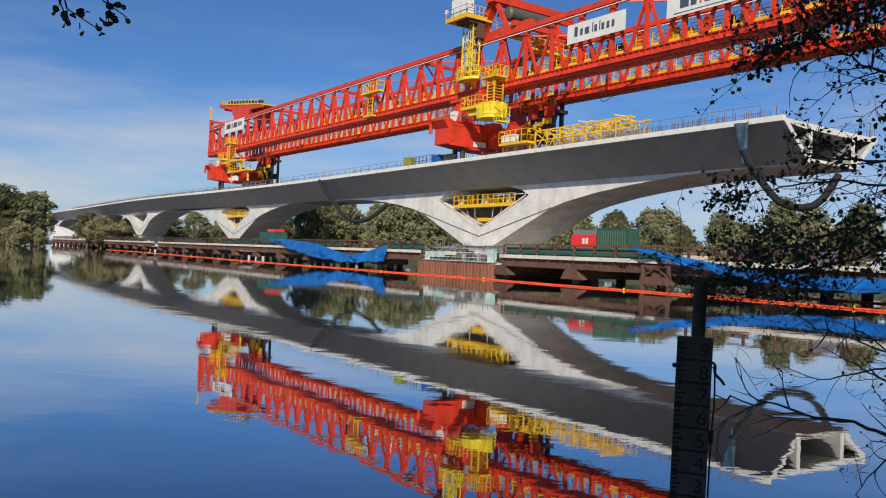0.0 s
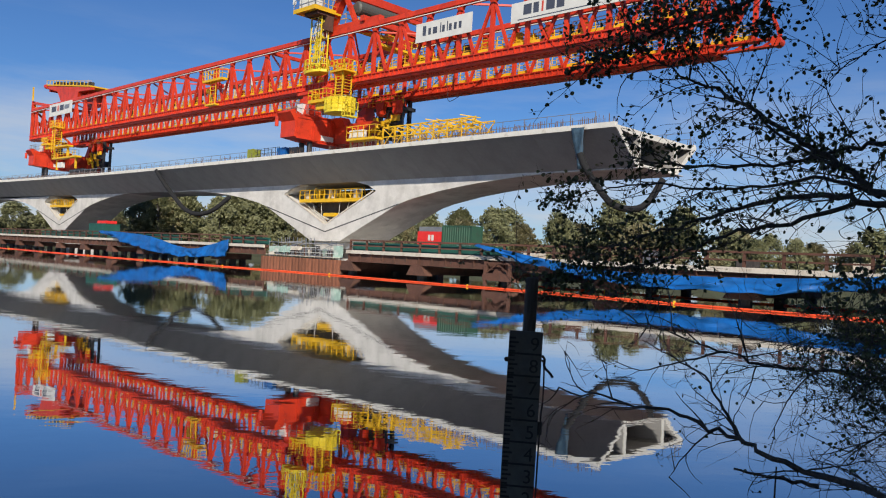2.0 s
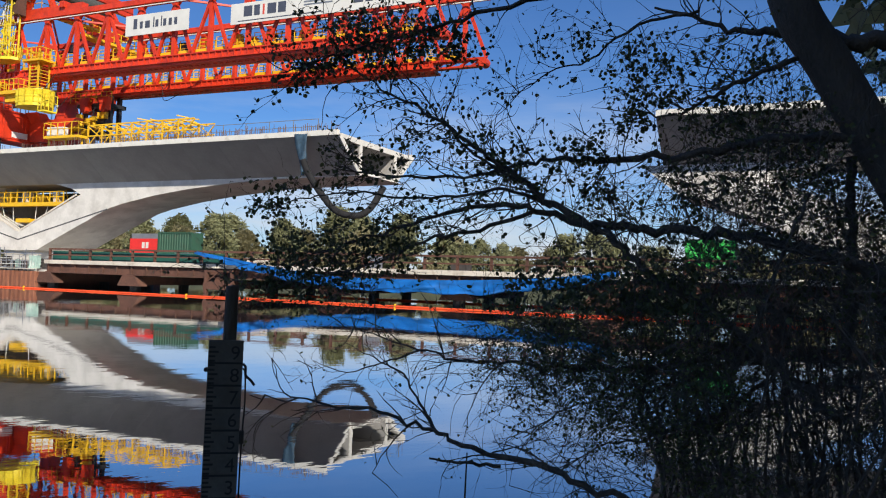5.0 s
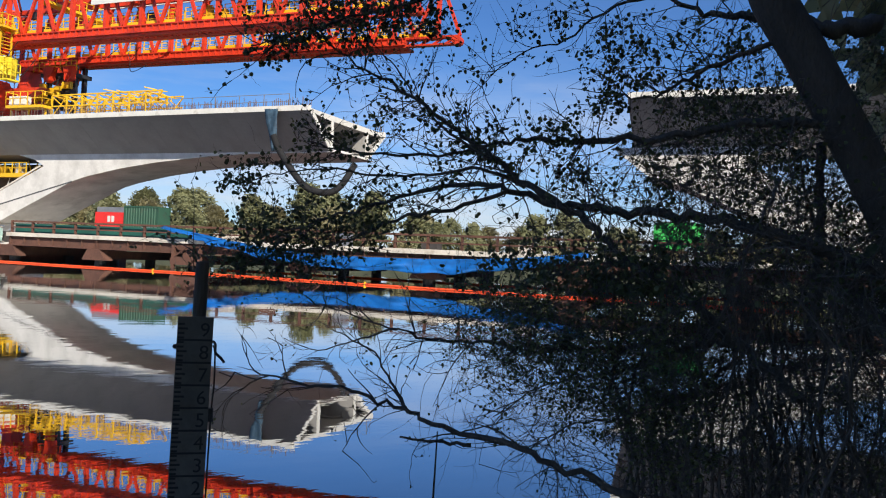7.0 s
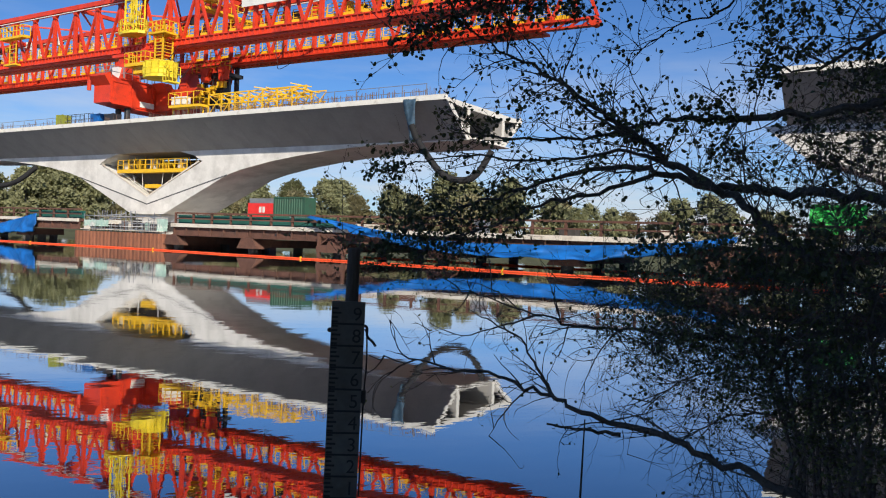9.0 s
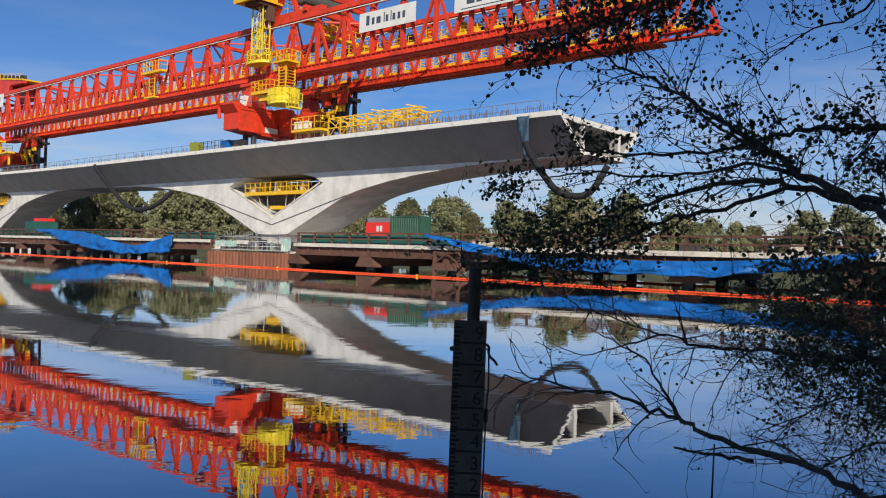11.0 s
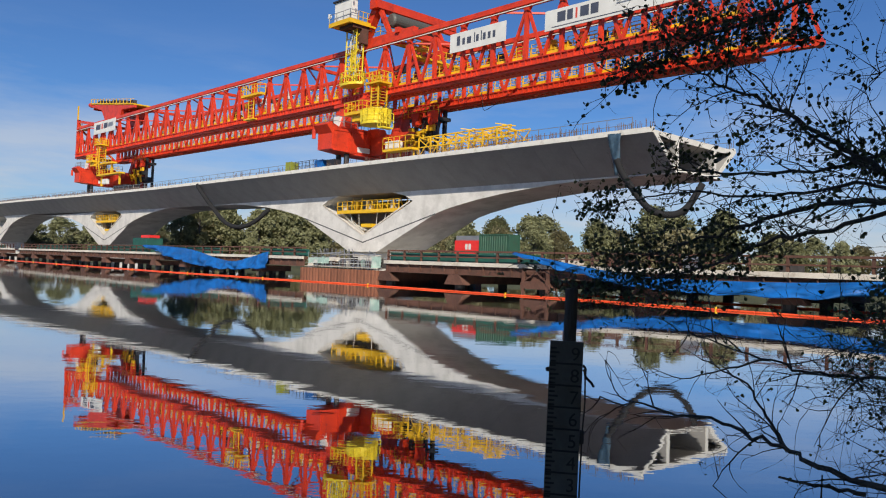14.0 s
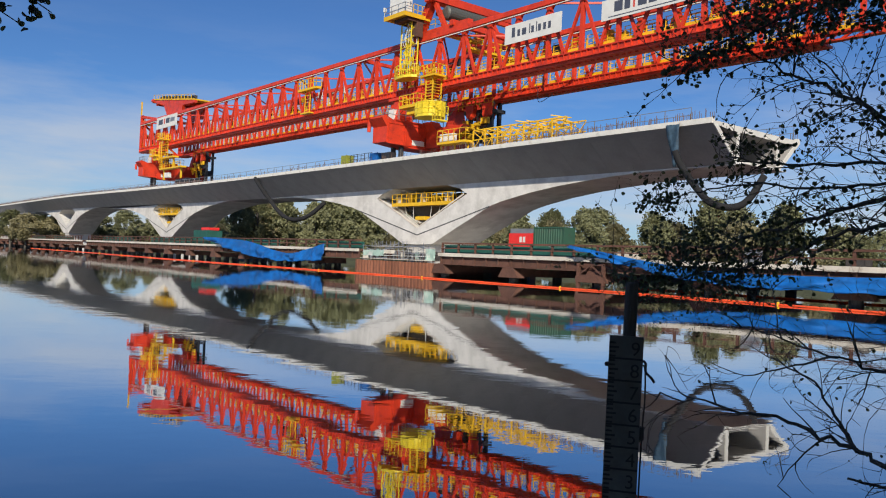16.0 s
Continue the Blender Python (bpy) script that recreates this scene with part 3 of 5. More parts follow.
    for dx in (0.6, 4.4):
        wi.bar((x + dx, 3.6, 13.0), (x + dx, 3.6, ZB), 0.42)
        wi.bar((x + dx, 4.8, 13.0), (x + dx, 4.8, ZB), 0.4)
    wi.box((x + 0.1, 2.9, 19.2), (x + 4.9, 5.3, 19.6))
    for q in range(5):
        wi.bar((x + 0.4 + q, 2.85, 17.0), (x + 0.9 + q, 2.85, 19.2), 0.12)
        wi.bar((x + 0.2 + q, 2.8, 18.6 - 0.3 * (q % 2)), (x + 1.3 + q, 2.8, 18.2 + 0.4 * (q % 3)), 0.1)
    wi.tube([(x + 0.3, 3.2, 17.6), (x + 4.6, 3.2, 17.6)], 0.5, 12)
    wi.tube([(x + 2.4, 2.6, 16.3), (x + 2.4, 5.4, 16.3)], 0.6, 12)
    part("rear_frame", wi, BLACK, beam, "black hydraulic frame under the far truss")
    ya = Geo()
    for dx in (0.0, 2.0, 4.0):
        ya.box((x + dx - 0.3, 2.5, 16.6 + dx * 0.3), (x + dx + 0.9, 2.9, 17.3 + dx * 0.3))
    rail(ya, [(x - 0.6, 2.6), (x + 5.6, 2.6)], 19.7, 1.0, 0.07, 0.8)
    part("actuator", ya, YELLOW, beam)
    rl = Geo()
    for dx in (1.2, 3.8):
        rl.bar((x + dx, 4.2, ZB), (x + dx - 0.4, 4.2, 18.6), 0.7, 0.9)
    part("hanger", rl, RED, beam)
    for k in range(2):
        ck = Geo().prism([(x + 1.0 + 2.9 * k, ZB - 0.4), (x + 2.6 + 2.9 * k, ZB - 0.4), (x + 2.2 + 2.9 * k, ZB - 1.7), (x + 1.4 + 2.9 * k, ZB - 1.7)], 2.3, 2.9, "y")
        ck.tube([(x + 1.8 + 2.9 * k, 2.2, ZB - 1.6), (x + 1.8 + 2.9 * k, 3.0, ZB - 1.6)], 0.45, 10)
        part("clevis", ck, RED, beam)
    ya = Geo()
    for dx, z in ((0.0, 17.0), (1.3, 17.9), (2.2, 16.2), (3.4, 17.6), (4.6, 16.6)):
        ya.tube([(x + dx, 2.3, z), (x + dx + 0.5, 2.3, z - 1.0)], 0.2, 8)
        ya.box((x + dx - 0.25, 2.0, z - 0.1), (x + dx + 0.6, 2.3, z + 0.35))
    part("cylinder", ya, YELLOW, beam)
    arm = Geo()
    arm.prism([(-2.2, 17.7), (-1.0, 17.7), (0.6, 15.2), (0.0, 15.0), (-1.4, 16.6)], x - 1.35, x + 0.4, "x")
    part("brace_arm", arm, RED, beam)
    arm = Geo()
    arm.box((x + 1.2, -5.2, 19.0), (x + 2.6, -4.2, ZB - 0.02)).box((x + 0.2, -5.0, 19.6), (x + 4.4, -4.4, 20.1))
    for k in range(5):
        arm.tube([(x + 0.4 + 0.8 * k, -5.3, 19.9 + 0.25 * (k % 2)), (x + 0.4 + 0.8 * k, -4.3, 19.9 + 0.25 * (k % 2))], 0.26, 8)
    part("linkage", arm, RED, beam)
    return beam


support(0.0)
support(-86.0, True)

# hoist on top of the trusses
GREYDRUM = material("drum_rope", (0.10, 0.10, 0.085), 0.6, vary=0.3, metal=0.3, stretch=(1, 8, 1))
g = Geo()
g.bar((2.4, -5.2, 31.2), (2.4, 7.4, 31.2), 1.0, 1.0)
g.box((2.95, -5.0, 30.75), (3.1, 7.2, 31.65)).bar((6.4, -4.8, 27.6), (6.4, 4.8, 27.6), 0.6, 0.6)
for y in (-TY, TY):
    g.bar((-0.4, y, ZT), (2.2, y, 31.1), 0.95, 0.85, up=(0, 1, 0))
    g.bar((5.0, y, ZT), (2.6, y, 30.8), 0.45, 0.45, up=(0, 1, 0))
    g.bar((-1.5, y, ZT + 0.3), (9, y, ZT + 0.3), 0.7, 0.6)
for y in (-3.0, -1.0, 1.2, 3.2):
    g.box((1.4, y - 0.15, 29.7), (3.0, y + 0.15, 30.15))
hoist = part("hoist_frame", g, RED, gantry, "red hoist frame on the top chords")
part("drum", Geo().tube([(4.0, -3.8, 29.4), (4.0, -3.6, 29.4), (4.0, 2.2, 29.4), (4.0, 2.4, 29.4)], [0.6, 0.8, 0.8, 0.6], 18), GREYDRUM, hoist, "dark cable drum")
g = Geo()
for xx, zz in ((7.2, 24.6), (0.8, 27.8)):
    g.box((xx, -3.6, zz), (xx + 1.2, 3.6, zz + 0.25))
    rail(g, [(xx, -3.6), (xx + 1.2, -3.6), (xx + 1.2, 3.6)], zz + 0.25, 1.1, 0.06, 0.9)
part("hoist_walkway", g, YELLOW, hoist)
g = Geo()
g.box((-2.6, -7.5, 28.9), (1.4, -3.9, 29.05))
g.box((-2.66, -7.56, 28.82), (1.46, -7.5, 29.3)).box((1.4, -7.5, 28.82), (1.46, -3.9, 29.3))
rail(g, [(1.4, -3.9), (1.4, -6.3)], 29.05, 1.3, 0.06, 0.6)
cabin_deck = part("cabin_platform", g, YELLOW, gantry, "yellow platform under the control cabin")
g = Geo().box((-2.2, -7.1, 29.06), (1.1, -6.3, 31.7))
part("control_cabin", g, WHITE, cabin_deck, "white control cabin")
part("cabin_roof", Geo().box((-2.4, -7.3, 31.7), (1.3, -6.1, 31.86)), BLACK, cabin_deck, "dark flat roof")
part("cabin_window", Geo().box((1.1, -6.95, 30.9), (1.125, -6.75, 31.4)).box((1.1, -6.65, 30.2), (1.125, -6.45, 30.6)), GREY, cabin_deck)
part("floodlight", Geo().box((-2.95, -7.5, 30.0), (-2.7, -7.2, 30.5)).bar((-2.8, -7.4, 29.3), (-2.8, -7.4, 30.0), 0.06), WHITE, cabin_deck)
g = Geo()
rail(g, [(-2.6, -7.48), (1.38, -7.48), (1.38, -6.4)], 29.05, 1.25, 0.05, 1.3)
part("side_rail", g, GREY, cabin_deck)
part("underframe", Geo().box((-1.4, -6.9, 28.5), (1.2, -4.2, 28.88)).box((0.3, -5.6, 26.9), (1.2, -4.7, 28.5)), RUST, cabin_deck, "dark steel underframe")
g = Geo()
for k in range(7):
    z = 22.6 + k * 0.9
    a, b = (-1.1, 0.7) if k % 2 else (0.7, -1.1)
    g.bar((a, -5.6, z), (b, -5.6, z + 0.9), 0.16)
    g.bar((a, -5.6, z + 0.8), (b, -5.6, z + 1.7), 0.07)
    g.bar((-1.1, -5.2, z), (0.7, -5.2, z), 0.08)
    g.bar((-1.1, -5.9, z + 0.5), (0.7, -5.9, z + 0.5), 0.07)
for xx in (-1.15, 0.75):
    for y in (-6.0, -5.0):
        g.bar((xx, y, 22.3), (xx, y, 28.8), 0.12)
ring = [(-0.3 + 2.0 * math.cos(k * math.pi / 5), -5.6 + 0.95 * math.sin(k * math.pi / 5)) for k in range(10)]
g.prism(ring, 22.15, 22.45, "z")
rail(g, ring + ring[:1], 22.4, 1.25, 0.06, 0.45)
rs = random.Random(12)
for k in range(26):
    a = (rs.uniform(-1.2, 0.8), rs.uniform(-6.1, -5.0), rs.uniform(22.5, 25.0))
    g.bar(a, (a[0] + rs.uniform(-0.3, 0.3), a[1], a[2] + rs.uniform(1.0, 2.8)), 0.05)
part("stair_tower", g, LEMON, gantry, "yellow stair tower")
g = Geo()
for k in range(14):
    a = (rs.uniform(-1.3, 0.9), rs.uniform(-6.2, -5.0), rs.uniform(25.6, 26.8))
    g.bar(a, (a[0] + rs.uniform(-0.5, 0.5), a[1], a[2] + rs.uniform(1.0, 2.1)), 0.05)
part("tower_strut", g, WHITE, gantry, "pale struts at the head of the stair tower")
g = Geo()
for xx in (-24.0,):
    g.box((xx - 2.6, -5.6, 24.0), (xx + 2.6, -4.75, 24.3))
    rail(g, [(xx - 2.6, -4.75), (xx - 2.6, -5.6), (xx + 2.6, -5.6), (xx + 2.6, -4.75)], 24.3, 1.2, 0.08, 0.8)
    for dx in (-1.2, 0.2):
        g.bar((xx + dx, -5.1, ZB + 0.5), (xx + dx, -5.1, 24.0), 0.1)
    for k in range(6):
        g.bar((xx - 1.2, -5.1, ZB + 0.9 + k * 0.5), (xx + 0.2, -5.1, ZB + 0.9 + k * 0.5), 0.07)
    g.box((xx - 1.8, -5.5, ZB + 0.3), (xx + 0.8, -4.8, ZB + 0.5))
part("inspection_platform", g, YELLOW, gantry, "yellow inspection platform")

# tail: end frame and top deck
g = Geo()
for y in (-TY, TY):
    g.bar((X0, y, ZB), (X0, y, 28.6), 0.6, 0.6)
    g.bar((X0, y, 28.2), (-90, y, ZT), 0.4, 0.4)
for z in (ZB + 0.4, 24.0, 28.3):
    g.bar((X0, -TY, z), (X0, TY, z), 0.5, 0.5)
g.bar((X0, -TY, ZB), (X0, TY, 27), 0.35)
g.bar((X0, TY, ZB), (X0, -TY, 27), 0.35)
tail = part("end_frame", g, RED, gantry, "red end frame")
g = Geo()
for y in (-2.2, 2.2):
    g.prism([(-97, 31.9), (-74, 29.2), (-74, 28.75), (-80, 29.0), (-81, ZT), (-88, ZT), (-91, 30.1), (-97, 31.4)], y - 0.3, y + 0.3, "y")
for xx, zz in ((-96.4, 31.0), (-88, 30.2), (-82, 29.6)):
    g.bar((xx, -2.2, zz), (xx, 2.2, zz), 0.5)
part("tail_crane", g, RED, tail)
g = Geo()
g.prism([(-97, 31.95), (-74, 29.25), (-74, 29.5), (-97, 32.2)], -2.6, 2.6, "y")
for k in range(13):
    q = -97 + k * 1.8
    zz = 32.2 - (q + 97) * 0.1174
    g.bar((q, -2.6, zz), (q, -2.6, zz + 0.8), 0.1)
    g.bar((q, -2.6, zz + 0.8), (q + 1.8, -2.6, zz + 0.6), 0.08)
part("tail_walkway", g, YELLOW, tail)
g = Geo()
for k in range(12):
    q = -94 + k * 1.6
    zz = 32.2 - (q + 97) * 0.1174
    g.box((q, -2.3, zz - 0.05), (q + 0.7 + 0.3 * (k % 3), -1.5, zz + 0.35 + 0.2 * (k % 2)))
part("tail_machinery", g, DARKSTEEL, tail, "dark machinery along the tail walkway")
part("tail_buffer", Geo().tube([(-98.6, -2.2, 32.0), (-97.0, -2.2, 31.7)], 0.45, 10), RED, tail)
g = Geo()
for z in (21.8, 24.2, 26.6):
    g.box((X0 - 0.9, -4.0, z), (X0 + 1.5, -2.4, z + 0.2))
    rail(g, [(X0 - 0.9, -4.0), (X0 + 1.5, -4.0)], z + 0.2, 1.1, 0.08, 0.8)
g.bar((X0 + 0.6, -4.6, 28.6), (X0 + 0.6, -4.6, 31.4), 0.25)
part("tail_ladder", g, YELLOW, tail)


def board(x0, x1, z0, z1, bars, label):
    b = part("sign_board", Geo().box((x0, -TY - 0.62, z0), (x1, -TY - 0.52, z1)), WHITE, gantry, label)
    for a, c, lo, hi, mt in bars:
        part("lettering", Geo().box((a, -TY - 0.632, lo), (c, -TY - 0.622, hi)), mt, b)
    return b


word = []
cur = 16.2
for wd, tall in ((0.75, 1), (0.6, 0), (0.95, 0), (0.22, 1), (0.6, 0), (0.22, 1), (0.62, 0), (0.6, 0), (0.58, 0)):
    word.append((cur, cur + wd * 0.6, 24.1, 24.1 + (0.95 if tall else 0.66), INK))
    cur += wd * 0.98 + 0.06
board(15.2, 22.8, 23.5, 25.4, word, "white sign board with a dark word in bars")
LOGO_RED = material("logo_red", (0.6, 0.08, 0.05), 0.5)
board(27.6, 46.0, 23.4, 25.2, [(29.0, 29.9, 24.0, 24.9, INK), (30.1, 30.7, 24.0, 24.9, INK), (31.0, 31.2, 24.0, 24.9, LOGO_RED), (31.5, 32.4, 24.0, 24.9, INK), (32.6, 33.4, 24.0, 24.9, INK),
                            (35.2, 38.4, 24.55, 24.68, GREY), (35.2, 38.0, 24.3, 24.42, GREY), (40.0, 40.9, 24.0, 24.8, INK), (41.1, 41.8, 24.0, 24.8, INK), (42.0, 42.7, 24.0, 24.8, INK), (28.4, 37.0, 23.6, 23.68, INK)], "long white company sign board")
board(-87.8, -76.5, 24.4, 26.7, [(-86.6, -84.2, 25.2, 26.2, INK), (-83.6, -82.9, 25.2, 26.2, LOGO_RED), (-82.4, -80.4, 25.2, 26.2, INK), (-80.0, -77.6, 25.3, 26.1, GREY)], "white company sign board")
# ---- clutter on the deck ----
g = Geo()
rnd = random.Random(5)
x = -260.0
while x < 40.2:
    for y in (-6.38, -6.05, 6.3):
        if rnd.random() < (0.62 if x > 8 or x < -60 else 0.2):
            g.bar((x, y, 13.2 + rise(x)), (x + rnd.uniform(-0.03, 0.03), y, 13.2 + rise(x) + rnd.uniform(0.25, 0.68) + (0.1 if x > 10 else 0.0)), 0.032)
    x += 0.19
tagged(part("reinforcement_bars", g, material("weathered_rebar", (0.15, 0.10, 0.08), 0.9, vary=0.3), at=site()), "rusty starter bars along the deck edge", "rebar", kind="stuff")


def guard_rail(x0, x1, y, z, h=1.25, label="", mt=GREY, gap=2.4):
    g = Geo()
    n = int((x1 - x0) / gap)
    for i in range(n + 1):
        q = x0 + i * gap
        g.bar((q, y, z + rise(q)), (q, y, z + rise(q) + h), 0.05)
    for f in (0.55, 1.0):
        for i in range(n):
            q = x0 + i * gap
            g.bar((q, y, z + h * f + rise(q)), (q + gap, y, z + h * f + rise(q + gap)), 0.045)
    return tagged(part("guard_rail", g, mt, at=site()), label or "thin grey guard rail along the deck edge", "railing")


guard_rail(-260, -6, -5.8, 13.0, 1.15)
guard_rail(26, 40, -5.8, 13.0, 1.3)
guard_rail(-200, 40, 6.1, 13.0, 1.3)

# yellow reinforcement cage
cage = thing("formwork_frame", "yellow lattice steel frame lying on the deck", "steel frame", site(11.9, -5.4, 13.0))
g = Geo()
for y in (0.0, 2.6):
    for z, x1 in ((0.15, 12.9), (1.2, 12.9), (2.2, 12.9)):
        g.bar((0, y, z), (x1, y, z), 0.11)
    for k in range(7):
        g.bar((k * 1.85, y, 0), (k * 1.85, y, 2.2), 0.11)
        g.bar((k * 1.85, y, 0.15), (min(12.9, k * 1.85 + 1.85), y, 2.1), 0.08)
        g.bar((k * 1.85, y, 2.1), (min(12.9, k * 1.85 + 1.85), y, 0.9), 0.07)
for k in range(7):
    for z in (0.15, 2.2):
        g.bar((k * 1.85, 0, z), (k * 1.85, 2.6, z), 0.1)
    g.bar((k * 1.85, 0, 2.2), (k * 1.85 + 1.2, 2.6, 2.0), 0.07)
for k in range(90):
    a = (rnd.uniform(0.5, 12.4), rnd.uniform(0, 2.6), rnd.uniform(0.9, 2.3))
    b = (a[0] + rnd.uniform(-1.3, 1.3), a[1] + rnd.uniform(-0.8, 0.8), a[2] + rnd.uniform(-0.5, 0.25))
    g.bar(a, b, 0.06)
for k in range(30):
    a = (rnd.uniform(6, 11.5), rnd.uniform(0, 2.6), rnd.uniform(1.7, 2.6))
    b = (a[0] + rnd.uniform(-1.6, 1.6), a[1] + rnd.uniform(-1, 1), a[2] + rnd.uniform(-0.6, 0.2))
    g.bar(a, b, 0.08)
part("frame", g, YELLOW, cage)


def crate(name, x, y, z, sx, sy, sz, mt, label, category):
    g = Geo().box((-sx / 2, -sy / 2, 0), (sx / 2, sy / 2, sz))
    for k in (-1, 1):
        g.box((-sx / 2 - 0.04, k * sy / 2 - 0.05, 0.002), (-sx / 2 + 0.06, k * sy / 2 + 0.05, sz + 0.03))
        g.box((sx / 2 - 0.06, k * sy / 2 - 0.05, 0.002), (sx / 2 + 0.04, k * sy / 2 + 0.05, sz + 0.03))
    return tagged(part(name, g, mt, at=site(x, y, z)), label, category)


crate("crate", -12.2, -5.6, 13.0, 1.2, 1.0, 1.4, material("olive_tank", (0.22, 0.24, 0.03), 0.6), "small olive plastic tank on the deck", "tank")
crate("crate", -5.6, -5.4, 13.0, 1.6, 1.2, 1.2, TARP, "blue equipment box on the deck", "box")
crate("crate", -2.6, -5.9, 13.0, 1.5, 0.9, 1.0, BLACK, "dark equipment box on the deck", "box")
crate("crate", -70, -4.6, 13.0, 6.0, 2.0, 1.6, BLACK, "dark machinery on the deck behind the gantry", "machine")
guard_rail(-10.8, -5.8, -6.0, 13.0, 1.3, "dark temporary rail on the deck edge", BLACK, 0.8)

# yellow hanging platforms in the pier openings
for px in PIERS[:2]:
    hp = thing("access_platform", "yellow access platform hung inside the pier opening", "platform", site(px, 0, rise(px)), group="access platforms in the piers")
    g = Geo().box((-5.6, -3.0, 8.05), (6.1, 2.6, 8.3))
    g.box((-5.6, -3.06, 7.95), (6.1, -3.0, 8.35))
    g.box((-0.9, -2.9, 6.3), (1.1, 1.4, 6.7))
    part("deck_plate", g, YELLOW, hp)
    g = Geo().prism([(-5.6, 8.1), (5.4, 8.1), (3.4, 7.1), (1.2, 6.55), (-1.2, 6.55), (-3.4, 7.1)], -1.2, 2.5, "y")
    part("formwork", g, DARKSTEEL, hp, "dark formwork under the platform")
    # dark sheet added at the back, standing in for the shaded inside of the opening
    part("back_panel", Geo().box((-6.2, 2.65, 8.4), (6.0, 2.75, 9.9)), DARKSTEEL, hp)
    g = Geo()
    rail(g, [(-5.6, -3.0), (6.1, -3.0)], 8.3, 1.1, 0.07, 0.95)
    rail(g, [(-6.3, 2.6), (6.0, 2.6)], 8.4, 1.25, 0.05, 1.35)
    part("rail", g, YELLOW, hp)
    g = Geo()
    for s in (-1, 1):
        g.bar((s * 5.6, -2.6, 8.1), (s * 0.6, -2.6, 5.7), 0.06)
        g.bar((s * 6.4, -2.2, 8.4), (s * 0.9, -2.2, 5.9), 0.05)
        g.bar((s * 3.5, -2.6, 8.1), (s * 3.0, -2.6, 6.9), 0.05)
        g.bar((s * 1.8, -2.6, 8.1), (s * 1.6, -2.6, 6.3), 0.05)
    part("brace", g, WHITE, hp, "pale props")
    for i in range(7):
        part("stores_pack", Geo().box((-5.4 + i * 1.55, -2.4 + (i % 3) * 0.6, 8.41), (-4.6 + i * 1.55, -1.7 + (i % 3) * 0.6, 9.2 + 0.25 * (i % 2))), (PALE, YELLOW, GREY)[i % 3], hp)
    for i in range(26):
        a = (-5.2 + 0.42 * i, -2.6 + 0.9 * (i % 3), 8.35)
        part("prop", Geo().bar(a, (a[0] + 0.5 * math.sin(i * 1.7), a[1], 9.4 + 0.35 * math.sin(i * 2.3)), 0.07), YELLOW, hp)
    for sgn in (-1, 1):
        part("form_edge", Geo().bar((sgn * 8.2, -3.22, 9.0), (sgn * 0.4, -3.22, 5.5), 0.1, 0.16), PALE, hp, "pale formwork edge along the opening")


def bowed(points, r, n=10, steps=8):
    return bowed_line(points, r, n, steps)


tagged(part("concrete_hose", bowed([(-36.6, -6.6, 12.75), (-35.6, -6.55, 11.9), (-33.2, -5.9, 9.6), (-29.4, -5.6, 7.2), (-26.2, -5.2, 6.5), (-23.2, -4.6, 7.1), (-21.2, -3.4, 8.9)], 0.30), HOSE, at=site(), smooth=True),
       "thick black hose slung under the deck", "hose", group="hoses under the deck")
tagged(part("concrete_hose", bowed([(37.3, -6.7, 10.9), (37.5, -6.65, 10.4), (37.8, -6.5, 9.7), (38.9, -6.2, 8.1), (40.0, -5.8, 6.9), (41.3, -5.0, 6.6), (42.2, -4.4, 7.2), (42.8, -3.4, 9.0)], 0.27), HOSE, at=site(), smooth=True),
       "thick dark hose slung below the open end of the deck", "hose", group="hoses under the deck")
g = Geo()
for i in range(9):
    f = i / 8
    for k in range(5):
        g.v.append((36.4 + 0.8 * f + (k / 4) * (1.3 - 1.0 * f), -6.75 - 0.1 * math.sin(k * 1.7 + i * 0.8), 12.95 - 3.3 * f))
for i in range(8):
    for k in range(4):
        a = i * 5 + k
        g.f.append((a, a + 1, a + 6, a + 5))
sheet = tagged(part("plastic_sheet", g, material("grey_blue_sheet", (0.03, 0.065, 0.10), 0.7, vary=0.4, bump=0.4), at=site(), smooth=True), "grey-blue plastic sheet hung over the deck edge", "sheet")
sheet.modifiers.new("thickness", "SOLIDIFY").thickness = 0.02

# ---- the temporary jetty ----


